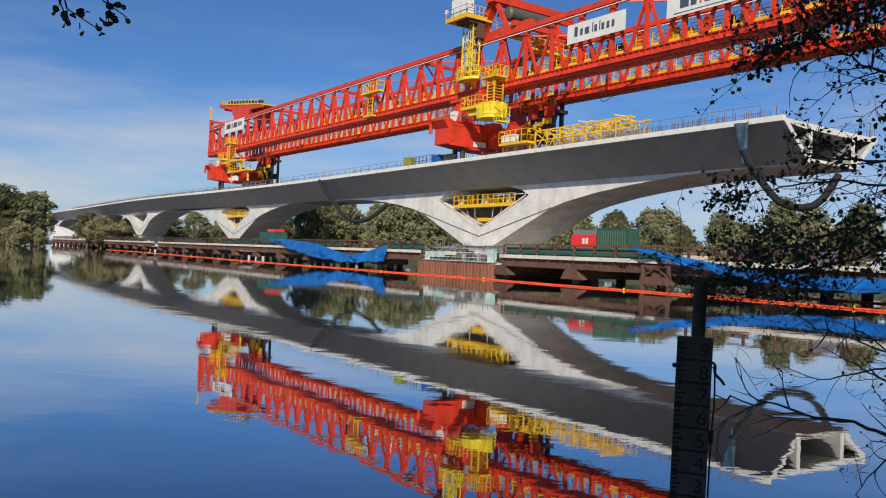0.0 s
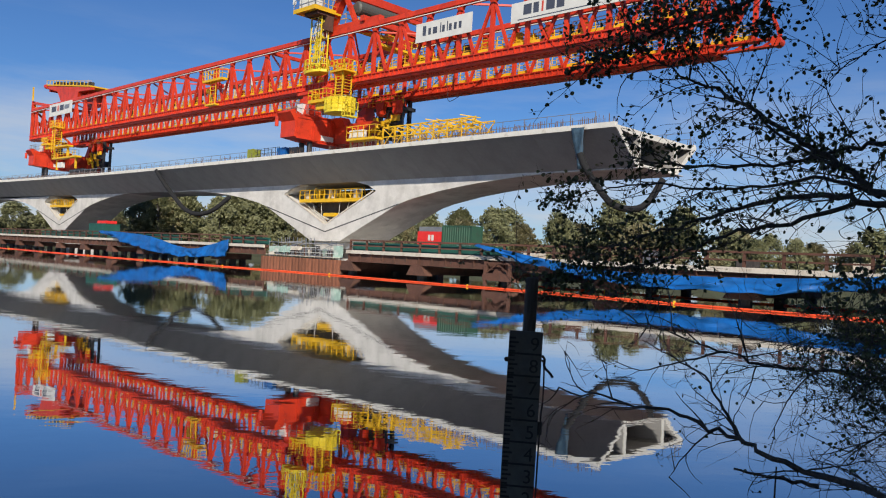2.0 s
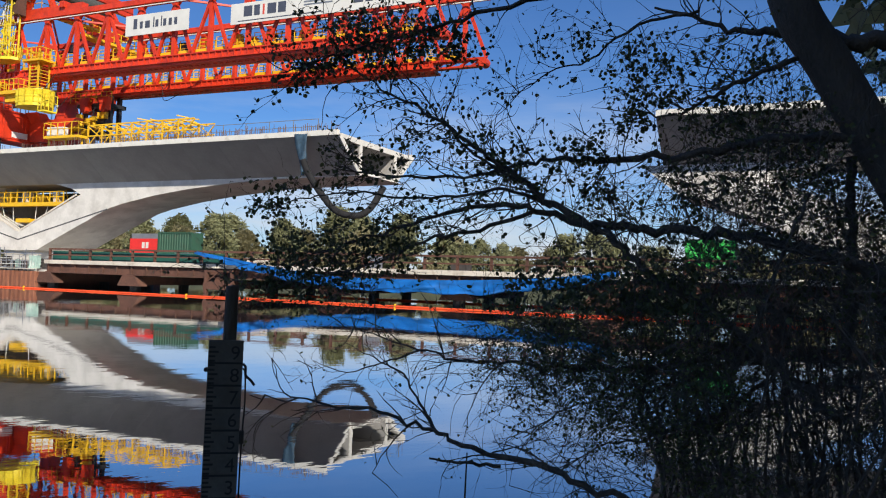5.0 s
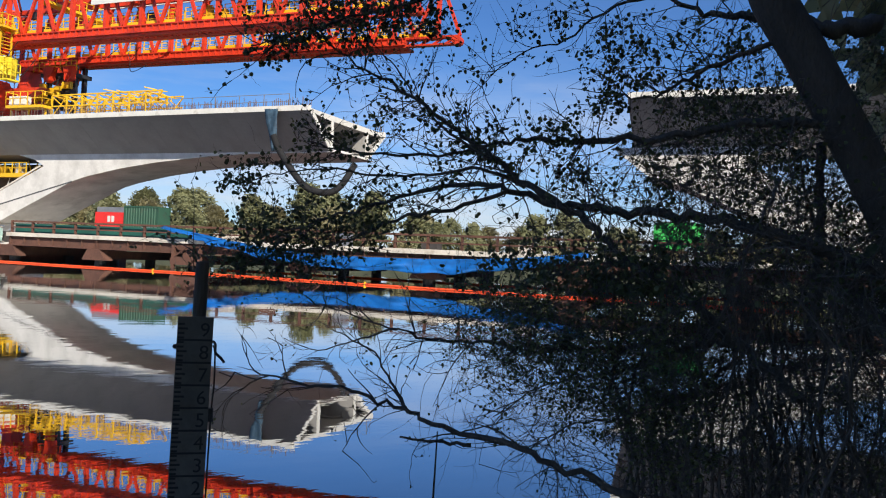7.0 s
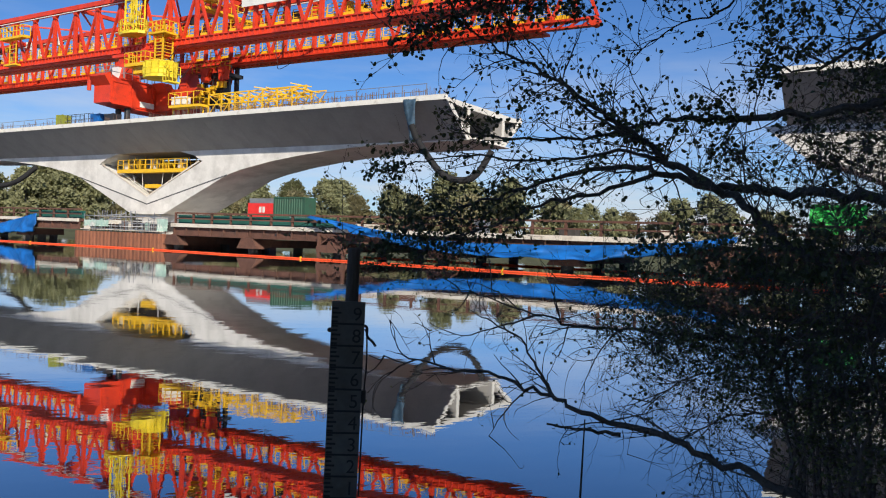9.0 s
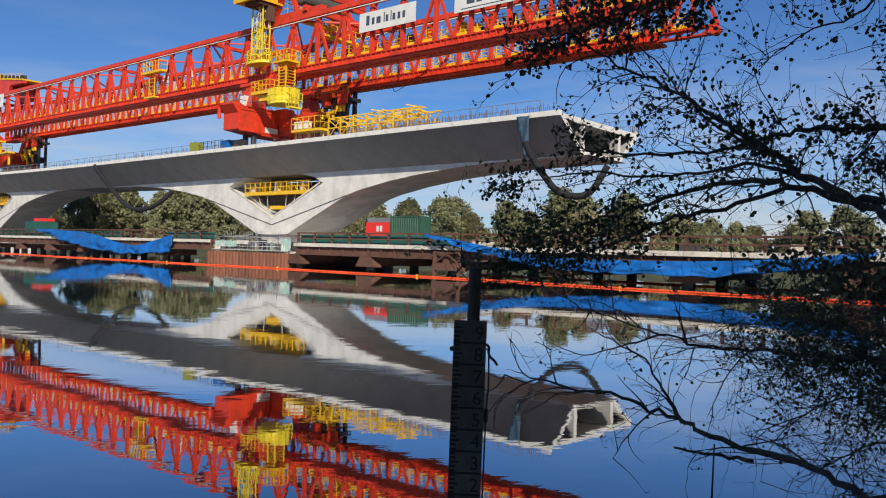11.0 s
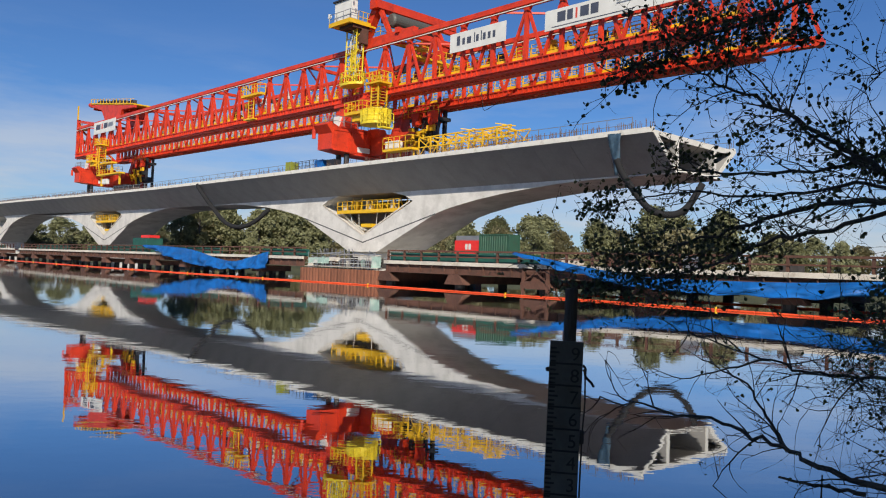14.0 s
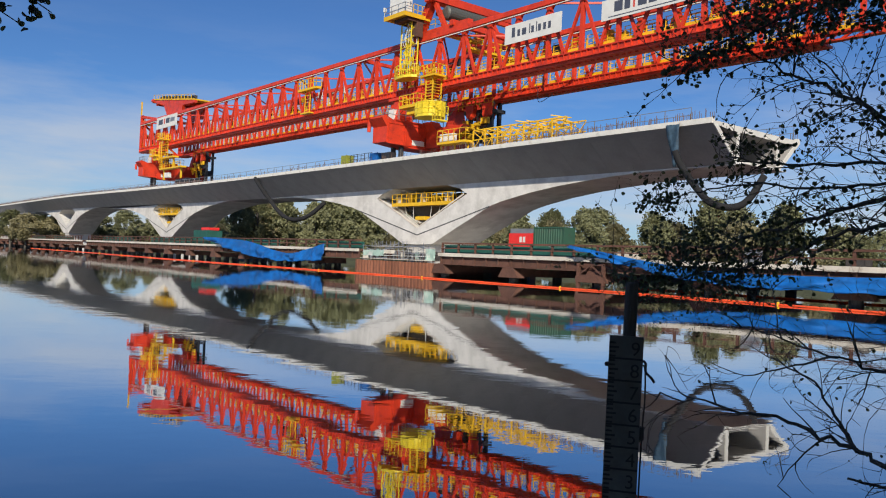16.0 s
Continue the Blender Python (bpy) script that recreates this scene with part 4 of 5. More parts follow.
def jetty(x0, x1, y0, y1, top, label, bay=10.5):
    j = thing("jetty", label, "jetty", site())
    n = max(1, round((x1 - x0) / bay))
    bay = (x1 - x0) / n
    part("deck_plate", Geo().box((x0, y0 + 0.25, top - 0.25), (x1, y1, top)), RUST, j)
    edge = Geo().box((0, y0, top - 0.3), (bay - 0.03, y0 + 0.245, top + 0.04)).mesh("edge_board", PALE)
    gir = Geo()
    gir.box((0, y0 + 0.30, top - 1.0), (bay - 0.05, y0 + 0.42, top - 0.26))
    gir.box((0, y0 + 0.12, top - 1.1), (bay - 0.05, y0 + 0.6, top - 1.0))
    for k in range(6):
        gir.box((0.3 + k * bay / 6, y0 + 0.14, top - 1.0), (0.38 + k * bay / 6, y0 + 0.296, top - 0.31))
    gir = gir.mesh("girder", RUST)
    br = Geo().prism([(-0.55, top - 1.11), (0.75, top - 1.11), (1.5, top - 2.0), (-1.1, top - 2.0)], y0 + 0.05, y0 + 0.9, "y")
    br.box((-0.5, y0 + 0.9, top - 1.9), (0.5, y1, top - 1.2))
    br = br.mesh("cross_head", RUST)
    pile = Geo().tube([(0, 0, -1.6), (0, 0, top - 1.9)], 0.45, 10).mesh("jetty_leg", DARKSTEEL)
    rl = Geo()
    for k in range(4):
        rl.box((k * bay / 4 - 0.09, y0 + 0.5, top), (k * bay / 4 + 0.09, y0 + 0.66, top + 1.1))
    rl.box((0, y0 + 0.44, top + 0.95), (bay, y0 + 0.5, top + 1.1))
    rl.box((0, y0 + 0.44, top + 0.45), (bay, y0 + 0.5, top + 0.56))
    rl = rl.mesh("rail", RUST)
    net = Geo().box((0, y0 + 0.9, top + 0.05), (bay, y0 + 0.94, top + 0.85)).mesh("netting", TEAL)
    for i in range(n):
        at = T(x0 + i * bay)
        part("edge_board", edge, None, j, at=at)
        part("girder", gir, None, j, at=at)
        part("rail", rl, None, j, at=at)
        if (x0 > 0 and i < 2) or (x0 < 0 and i % 3):
            part("netting", net, None, j, at=at)
        part("cross_head", br, None, j, at=at)
        for y in (y0 + 1.0, (y0 + y1) / 2, y1 - 1.0):
            part("jetty_leg", pile, None, j, at=T(x0 + i * bay + 0.02, y))
    return j


jetty(11.4, 112.0, -9.0, 4.5, 2.42, "rusty steel jetty with a pale timber edge on dark piles")
jetty(-120.0, -3.6, -9.0, -4.2, 2.6, "rusty steel jetty running along the viaduct on dark piles")
jetty(-290.0, -124.0, -9.0, -4.2, 2.6, "distant rusty steel jetty along the viaduct")

tower = thing("trestle_tower", "rusty braced steel trestle under the jetty", "trestle", site(30.2, -9.15, 0))
for px in (0.0, 2.6):
    part("column", Geo().box((px - 0.12, -0.12, -1.6), (px + 0.12, 0.12, 2.0)), RUST, tower)
g = Geo().bar((0.1, 0, 1.9), (2.5, 0, 1.9), 0.14).bar((0.1, 0, 1.0), (2.5, 0, 1.0), 0.14)
for a, b in ((0.1, 1.3), (2.5, 1.3)):
    g.bar((a, 0, 1.05), (b, 0, 1.85), 0.1)
part("bracing", g, RUST, tower)
part("cap_plate", Geo().box((-0.2, -0.14, 0.45), (2.8, 0.14, 0.95)), RUST, tower)

SHEETPILE = material("rusty_sheet_steel", (0.20, 0.075, 0.04), 0.85, vary=0.25, scale=1.4, bscale=12, bump=0.3, random_object=0.2, stain=(0.10, 0.05, 0.035), stain_at=(0.5, 0.72), stretch=(1, 1, 0.35))
cof = thing("cofferdam", "rusty sheet-pile box round the pier foot in the water", "cofferdam", site())
sheet = Geo()
for k in range(2):
    sheet.prism([(k * 0.6, -9.0), (k * 0.6 + 0.3, -9.0), (k * 0.6 + 0.38, -8.85), (k * 0.6 + 0.52, -8.85), (k * 0.6 + 0.6, -9.0), (k * 0.6 + 0.6, -8.8), (k * 0.6, -8.8)], -1.6, 1.38, "z")
sheet = sheet.mesh("steel_sheet", SHEETPILE)
for i in range(12):
    part("steel_sheet", sheet, None, cof, at=T(-3.9 + i * 1.2))
g = Geo().box((-3.9, -8.79, -1.6), (-3.6, 6, 1.37)).box((10.2, -8.79, -1.6), (10.5, 6, 1.37)).box((-3.6, 5.7, -1.6), (10.2, 6, 1.37))
part("side_wall", g, RUST, cof)
part("base_slab", Geo().box((-3.6, -8.7, -1.6), (10.2, 5.7, 1.1)), CONCRETE, cof)

sc = thing("scaffold", "green-netted tube scaffold round the pier foot", "scaffold", site())
g = Geo()
for k in range(16):
    x = -3.4 + k * 0.88
    g.bar((x, -8.3, 1.1), (x, -8.3, rnd.uniform(2.3, 3.6)), 0.05)
    if k % 2:
        g.bar((x, -7.0, 1.1), (x, -7.0, rnd.uniform(2.6, 3.6)), 0.05)
for z in (1.7, 2.3, 3.0):
    g.bar((-3.6, -8.3, z), (10.2, -8.3, z), 0.06)
g.bar((-3.4, -8.3, 1.3), (2, -8.3, 2.9), 0.05)
g.bar((4, -8.3, 1.3), (8, -8.3, 2.9), 0.05)
part("tube", g, GREY, sc)
PALEGREEN = material("pale_green_netting", (0.32, 0.45, 0.38), 0.8, vary=0.3, scale=1.5, stain=(0.5, 0.5, 0.46), stain_at=(0.5, 0.65), stain_scale=1.2)
def hung_net(x0, x1, z0, z1, mt):
    """A rumpled net panel tied to the tubes."""
    g, n = Geo(), 14
    for i in range(n + 1):
        for k in range(4):
            g.v.append((x0 + (x1 - x0) * i / n, -8.42 + 0.07 * math.sin(i * 1.9 + k) * (k / 3), z0 + (z1 - z0) * (1 - k / 3) + 0.1 * noise.noise((x0 + i * 0.7, k * 0.5, 3.0))))
    for i in range(n):
        for k in range(3):
            q = i * 4 + k
            g.f.append((q, q + 1, q + 5, q + 4))
    ob = part("netting", g, mt, sc)
    ob.modifiers.new("thickness", "SOLIDIFY").thickness = 0.02


hung_net(-3.3, 0.9, 1.9, 2.55, PALEGREEN)
hung_net(-3.3, -2.2, 1.3, 1.9, PALE)
hung_net(0.9, 3.0, 2.2, 2.6, PALE)
hung_net(8.6, 10.2, 1.6, 2.8, PALEGREEN)
for k in range(26):
    x0 = -3.4 + k * 0.53
    part("upright", Geo().bar((x0, -8.36, 1.1), (x0, -8.36, 1.55 + 0.35 * ((k * 7) % 4)), 0.05), (GREY, RUST, DARKSTEEL)[k % 3], sc)
part("ledger", Geo().bar((-3.6, -8.37, 1.95), (10.2, -8.37, 2.02), 0.05), WHITE, sc)
part("ledger", Geo().bar((1.6, -8.37, 2.5), (8.4, -8.37, 2.55), 0.05), WHITE, sc)
part("boards", Geo().box((-3.6, -8.6, 1.55), (9.8, -6.8, 1.62)), PALE, sc)

rf = random.Random(31)
for k in range(22):
    x0, z0 = rf.uniform(-2.6, 9.4), 1.63
    sx, sz = rf.uniform(0.4, 1.5), rf.uniform(0.25, 1.1)
    y0 = -8.1 + rf.uniform(0, 0.6)
    part("stacked_board", Geo().box((x0, y0, z0), (x0 + sx, y0 + rf.uniform(0.15, 0.5), z0 + sz)), rf.choice((PALE, GREY, PALEGREEN, RUST, DARKSTEEL, PALE)), sc)
for k in range(14):
    x0 = rf.uniform(-3.4, 10)
    part("ledger", Geo().bar((x0, -8.28, rf.uniform(1.8, 3.2)), (min(10.2, x0 + rf.uniform(1.2, 3.5)), -7.1, rf.uniform(1.9, 3.4)), 0.06), GREY, sc)
part("upper_deck", Geo().box((-2.6, -7.6, 2.95), (4.0, -3.6, 3.05)), PALE, sc)
for k in range(9):
    x0 = -2.4 + k * 0.78
    part("upright", Geo().bar((x0, -7.4, 1.62), (x0, -7.4, 3.6), 0.06), GREY, sc)
# stores on the jetty behind the rail
for k, x0 in enumerate((13.4, 15.0, 16.8, 19.5, 22.0, 25.0, 27.4, 33, 37, 44, 51, 58)):
    crate("stores_box", x0, -6.6 + 0.3 * (k % 3), 2.42, rf.uniform(0.8, 2.2), 0.8, rf.uniform(0.5, 1.0), rf.choice((YELLOW, RUST, GREY, PALE, DARKSTEEL)), "small box of stores on the jetty deck", "box")
# container and generator on the jetty
con = thing("shipping_container", "dark green corrugated steel shipping container", "container", site(16.45, -0.6, 2.42))
ribs = []
for k in range(12):
    a = 0.12 + k * 0.318
    ribs += [(a, 0.0), (a + 0.11, 0.0), (a + 0.16, 0.06), (a + 0.26, 0.06)]
g = Geo().prism([(0.05, 0.0)] + ribs + [(4.2, 0.0), (4.2, 1.5), (0.05, 1.5)], 0.15, 2.95, "z")
part("shell", g, GREENBOX, con)
g = Geo()
for x in (0.0, 4.1):
    for y in (-0.03, 1.4):
        g.box((x, y, 0), (x + 0.14, y + 0.14, 3.08))
for z in (0.0, 2.95):
    g.box((0.14, -0.03, z), (4.1, 0.1, z + 0.13)).box((0.14, 1.4, z), (4.1, 1.53, z + 0.13))
g.box((0.02, 0.1, 2.955), (4.2, 1.4, 3.03))
part("frame", g, GREENBOX, con)
gen = thing("generator", "red generator housing with a grey top", "generator", site(12.6, -0.4, 2.42))
part("housing", Geo().box((0, 0, 0.1), (3.6, 1.8, 2.45)), REDBOX, gen)
part("roof", Geo().box((0.1, 0.1, 2.46), (3.5, 1.7, 2.95)), GREY, gen)
part("marking", Geo().box((1.6, -0.012, 1.5), (1.95, -0.002, 2.1)).box((2.1, -0.012, 1.5), (2.45, -0.002, 2.1)), WHITE, gen, "white bars")
part("skid", Geo().box((0, 0.1, 0), (3.6, 1.7, 0.095)), BLACK, gen)

crate("site_cabin", -54, -6.6, 2.6, 6, 2.4, 2.3, TEAL, "small green site cabin on the jetty", "cabin")
crate("site_cabin", -53.5, -6.4, 4.95, 3.4, 1.6, 0.45, REDBOX, "low red equipment crate on the site cabin roof", "box")
SHEETING = material("white_sheeting", (0.75, 0.73, 0.69), 0.6, vary=0.08, scale=0.6)
for line, lab in (([(-236, 2.6), (-236, 7.6), (-217, 8.0), (-195, 5.6), (-181, 2.6)], "long white sheeted stack sloping down along the distant jetty"), ([(-300, 2.6), (-298, 8.0), (-275, 6.8), (-240, 2.6)], "white sheeted stack at the far end of the jetty")):
    tagged(part("sheeted_stack", Geo().prism(line, -8.2, -5.0, "y"), SHEETING, at=site()), lab, "stack")


def tarp(points, drop, label, seed):
    """A sagging sheet hung along the jetty edge; points: x, y, top z, drop factor."""
    r = random.Random(seed)
    g = Geo()
    rows, cols = 12, 110
    P = [Vector(p) for p in points]
    P = [P[0] * 2 - P[1]] + P + [P[-1] * 2 - P[-2]]
    ph = [r.uniform(0, 6) for _ in range(6)]
    for i in range(cols + 1):
        u = i / cols * (len(P) - 3)
        k = min(int(u), len(P) - 4)
        t = u - k
        a, b, c, d = P[k:k + 4]
        q = 0.5 * (2 * b + (c - a) * t + (2 * a - 5 * b + 4 * c - d) * t * t + (3 * b - a - 3 * c + d) * t ** 3)
        for j in range(rows + 1):
            f = j / rows
            k3 = i * 40 / cols
            fold = 0.16 * math.sin(k3 * 1.1 + ph[0] + f * 2) + 0.12 * math.sin(k3 * 0.53 + ph[1] - f * 3) + 0.07 * math.sin(k3 * 2.3 + 5 * f + ph[2]) + 0.22 * noise.noise((k3 * 0.9, f * 3.0, seed))
            g.v.append((q.x, q.y - 0.25 * f + fold * (0.3 + f), q.z - q.w * f + 0.05 * math.sin(k3 * 0.9 + ph[3]) * f + 0.16 * noise.noise((k3 * 0.7, 7.0 + f, seed)) * f))
    for i in range(cols):
        for j in range(rows):
            a = i * (rows + 1) + j
            g.f.append((a, a + 1, a + rows + 2, a + rows + 1))
    ob = tagged(part("tarpaulin", g, TARP, at=site(), smooth=True), label, "tarpaulin", group="tarpaulins along the jetty")
    sol = ob.modifiers.new("thickness", "SOLIDIFY")
    sol.thickness = 0.02
    return ob


tarp([(-49, -9.3, 3.75, 0.15), (-40, -9.4, 3.55, 1.3), (-31, -9.5, 3.1, 1.95), (-24, -9.5, 2.1, 1.35), (-19, -9.5, 1.75, 1.1), (-14.5, -9.4, 2.4, 1.5), (-10.7, -9.3, 3.1, 2.1)], 1, "bright blue tarpaulin draped over the jetty side", 3)
tarp([(29.2, -9.3, 3.45, 0.12), (33, -9.35, 2.9, 0.5), (37, -9.4, 2.35, 0.7), (41.5, -9.5, 1.85, 0.8), (47, -9.5, 1.75, 0.9), (53.5, -9.5, 1.85, 0.95), (59, -9.4, 2.2, 0.75), (63, -9.3, 2.7, 0.4)], 1, "long blue tarpaulin sagging along the jetty side", 8)

# ---- orange boom on the water ----


def boom(x0, x1, y, label):
    b = thing("floating_boom", label, "boom", site())
    me = Geo().tube([(0.01, 0, 0.04), (0.06, 0, 0.04), (2.44, 0, 0.04), (2.49, 0, 0.04)], [0.045, 0.07, 0.07, 0.045], 8).mesh("float", ORANGE)
    n = int((x1 - x0) / 2.5)
    for i in range(n):
        yy = y + 0.9 * math.sin(i * 0.11) + 0.25 * math.sin(i * 0.6)
        y2 = y + 0.9 * math.sin((i + 1) * 0.11) + 0.25 * math.sin((i + 1) * 0.6)
        part("float", me, None, b, at=T(x0 + i * 2.5, yy) @ Matrix.Rotation(math.atan2(y2 - yy, 2.5), 4, "Z"))
        if i % 7 == 3:
            part("marker", Geo().tube([(0, 0, 0.0), (0, 0, 0.17), (0, 0, 0.2)], [0.08, 0.08, 0.04], 8), YELLOW, b, at=T(x0 + i * 2.5, yy))
    return b


boom(-150, 75, -14.6, "orange floating boom stretched across the water")
boom(30, 80, -3.0, "orange floating boom under the jetty")

net = thing("debris_netting", "bright green mesh sheet hung on poles by the next pier", "netting", site(66.6, -7.2, 2.42))
g = Geo()
for i in range(13):
    for j in range(9):
        g.v.append((i * 0.25 + 0.03 * math.sin(j), 0.12 * math.sin(i * 1.3 + j), 0.75 + 0.2 * j + 0.07 * math.sin(i * 0.9) * (9 - j) / 4))
for i in range(12):
    for j in range(8):
        g.f.append((i * 9 + j, i * 9 + j + 1, i * 9 + j + 10, i * 9 + j + 9))
part("mesh_sheet", g, LIME, net)
for px in (0.0, 3.0):
    part("pole", Geo().bar((px, 0.2, 0), (px, 0.2, 2.6), 0.07), GREY, net)
part("top_rail", Geo().bar((0, 0.12, 2.4), (3, 0.12, 2.4), 0.06), GREY, net)
# ---- gauge post ----
post = thing("gauge_post", "dark weathered timber post carrying a water gauge board", "gauge post", pose(1.135, 3.56, 0, 0, 0.6, -17))
part("timber", Geo().tube([(0.011, -0.033, -1.6), (0.012, -0.033, 0.6), (0.011, -0.033, 1.55), (0.012, -0.033, 1.835), (0.011, -0.033, 1.842)], [0.033, 0.032, 0.030, 0.029, 0.024], 16), POST, post)
board_top = 1.596
gb = part("gauge_board", Geo().box((-0.077, -0.088, 0.18), (0.075, -0.067, board_top)), GAUGE, post, "pale gauge board, colour darkened for its shade, with dark marks and digits")
mark = {w: Geo().box((0, 0, -0.0045), (w, 0.002, 0.0045)).mesh("mark", GAUGE_INK) for w in (0.028, 0.042, 0.147)}
for i in range(1, 140):
    z = board_top - 0.022 - i * 0.01 + 0.01
    if z < 0.2:
        break
    k = (i - 1) % 10
    wdt = 0.147 if k == 8 else 0.042 if k == 3 else 0.028
    if k == 8 or i % 2 == 0:
        part("mark", mark[wdt], None, gb, at=T(-0.0745, -0.0905, z))


def digit(ch, z):
    c = bpy.data.curves.new("digit", "FONT")
    c.body, c.size, c.extrude, c.align_x = ch, 0.088, 0.001, "CENTER"
    c.materials.append(GAUGE_INK)
    o = new("digit", c)
    o.parent = gb
    o.matrix_basis = T(0.041, -0.0892, z - 0.03) @ Matrix.Rotation(radians(90), 4, "X")
    return o


for i, ch in enumerate("9876543210"):
    digit(ch, 1.54 - 0.1 * i)
part("bolt", Geo().tube([(-0.083, -0.075, 1.462), (-0.083, -0.06, 1.462)], 0.011, 8), BLACK, post)
part("wire", bowed([(0.078, -0.07, 1.47), (0.088, -0.072, 1.44), (0.092, -0.072, 1.3), (0.086, -0.07, 1.15), (0.084, -0.07, 0.7)], 0.004, 6), BLACK, post, "thin black cable down the post")
part("clip", bowed([(0.076, -0.075, 1.49), (0.088, -0.078, 1.475), (0.09, -0.078, 1.44), (0.115, -0.082, 1.415), (0.13, -0.082, 1.395)], 0.0065, 6), BLACK, post)
part("clip", Geo().tube([(0.083, -0.07, 1.13), (0.083, -0.07, 1.19)], 0.013, 8), BLACK, post)
stick = tagged(part("stick", Geo().tube([(2.56, 3.67, -0.6), (2.55, 3.67, 0.5), (2.56, 3.67, 0.93)], [0.008, 0.007, 0.004], 6), BARK), "thin bare stick standing up out of the water", "stick")

# ---- the alder on the near bank ----
alder = thing("alder_tree", "dark overhanging alder with sparse autumn leaves on the near bank", "tree", T(0, 0, 0))
ra = random.Random(77)
LEAVES, TWIGS = Geo(), Geo()


def leaf(p, size):
    """One round alder leaf, slightly folded along its rib, hanging a little."""
    size *= 0.98 if p[2] > 1.75 else 0.62
    u = Vector((ra.gauss(0, 1), ra.gauss(0, 1), ra.gauss(0, 1) - 0.7)).normalized()
    v = u.orthogonal().normalized()
    v.rotate(Matrix.Rotation(ra.uniform(0, 6.28), 3, u))
    n = u.cross(v) * 0.16 * size
    w = size * ra.uniform(0.38, 0.5)
    p = Vector(p)
    out = [p]
    for f, k in ((0.2, 0.7), (0.5, 1.0), (0.82, 0.78)):
        out.append(p + u * size * f + v * w * k + n * k)
    out.append(p + u * size)
    for f, k in ((0.82, 0.78), (0.5, 1.0), (0.2, 0.7)):
        out.append(p + u * size * f - v * w * k + n * k)
    LEAVES.add(out, [(0, 1, 2, 3, 4), (0, 4, 5, 6, 7)])


def twig(p, d, length, r, leafy, depth):
    """A crooked twig with side twigs and leaves."""
    pts, q, d = [Vector(p)], Vector(p), d.normalized()
    n = 6 if length > 0.3 else 4
    bend = Vector((ra.gauss(0, 0.16), ra.gauss(0, 0.16), ra.gauss(0, 0.16)))
    for k in range(n):
        d = (d + bend + Vector((ra.gauss(0, 0.13), ra.gauss(0, 0.13), ra.gauss(0, 0.13) + 0.02))).normalized()
        q = q + d * length / n
        pts.append(q)
        if depth and k and ra.random() < 0.52:
            s = (d + Vector((ra.gauss(0, 0.8), ra.gauss(0, 0.8), ra.gauss(0, 0.7)))).normalized()
            twig(q, s, length * ra.uniform(0.35, 0.65), r * 0.6, leafy, depth - 1)
        if ra.random() < leafy * 0.3:
            leaf(q + Vector((ra.gauss(0, 0.012), ra.gauss(0, 0.012), ra.gauss(0, 0.012))), ra.uniform(0.018, 0.036))
    TWIGS.tube(pts, [r * (1 - 0.7 * k / n) for k in range(n + 1)], 3, False)
    if ra.random() < leafy * 0.6:
        leaf(q, ra.uniform(0.018, 0.038))


def limb(points, r0, r1, twigs, leafy, length):
    P = [Vector(p) for p in points]
    Q = [P[0] * 2 - P[1]] + P + [P[-1] * 2 - P[-2]]
    line = []
    for i in range(1, len(Q) - 2):
        for k in range(5):
            t = k / 5
            a, b, c, d = Q[i - 1:i + 3]
            line.append(0.5 * (2 * b + (c - a) * t + (2 * a - 5 * b + 4 * c - d) * t * t + (3 * b - a - 3 * c + d) * t ** 3) + Vector((ra.gauss(0, 1), ra.gauss(0, 1), ra.gauss(0, 1))) * min(0.012, r0 * 0.5))
    line.append(P[-1])
    m = len(line)
    part("limb", Geo().tube(line, [(r0 + (r1 - r0) * (k / (m - 1)) ** 0.8) * ra.uniform(0.9, 1.1) for k in range(m)], 7), BARK, alder, smooth=True)
    for _ in range(int(twigs * 0.55)):
        f = ra.uniform(0.12, 1.0)
        k = min(m - 2, int(f * (m - 1)))
        d = (line[k + 1] - line[k]).normalized()
        s = (d * 0.8 + Vector((ra.gauss(0, 0.5), ra.gauss(0, 0.5), ra.gauss(0, 0.75)))).normalized()
        twig(line[k], s, length * ra.uniform(0.4, 1.15), max(0.0022, min(0.006, r0 * 0.3)), leafy, 2)


def spray(c, radius, n):
    """A tuft of leaves on short twigs round c."""
    c = Vector(c)
    for _ in range(max(3, n // 6)):
        a = c + Vector((ra.gauss(0, 1), ra.gauss(0, 1), ra.gauss(0, 0.8))) * radius * 0.5
        twig(a, Vector((ra.gauss(0, 1), ra.gauss(0, 1), ra.gauss(0, 0.8))), radius * 0.9, 0.0025, 0.4, 1)
        for _ in range(9):
            leaf(a + Vector((ra.gauss(0, 1), ra.gauss(0, 1), ra.gauss(0, 1))) * radius * 0.12, ra.uniform(0.018, 0.038))


part("trunk", bowed([(4.35, 3.06, 4.3), (4.45, 3.00, 3.70), (4.66, 2.88, 3.31), (4.83, 2.77, 2.97), (5.02, 2.65, 2.59), (5.22, 2.52, 2.14), (5.45, 2.38, 1.52), (5.62, 2.26, 0.9), (5.77, 2.17, 0.1), (5.95, 2.06, -1.0)], 0.135, 14), BARK, alder, smooth=True)
limb([(4.73, 2.95, 3.49), (4.54, 3.19, 3.57), (4.41, 3.40, 3.61), (4.29, 3.59, 3.72), (4.11, 3.83, 3.83)], 0.035, 0.008, 26, 0.50, 0.50)
limb([(5.07, 2.61, 3.51), (4.84, 2.76, 3.47), (4.65, 2.88, 3.45)], 0.060, 0.050, 6, 0.30, 0.50)
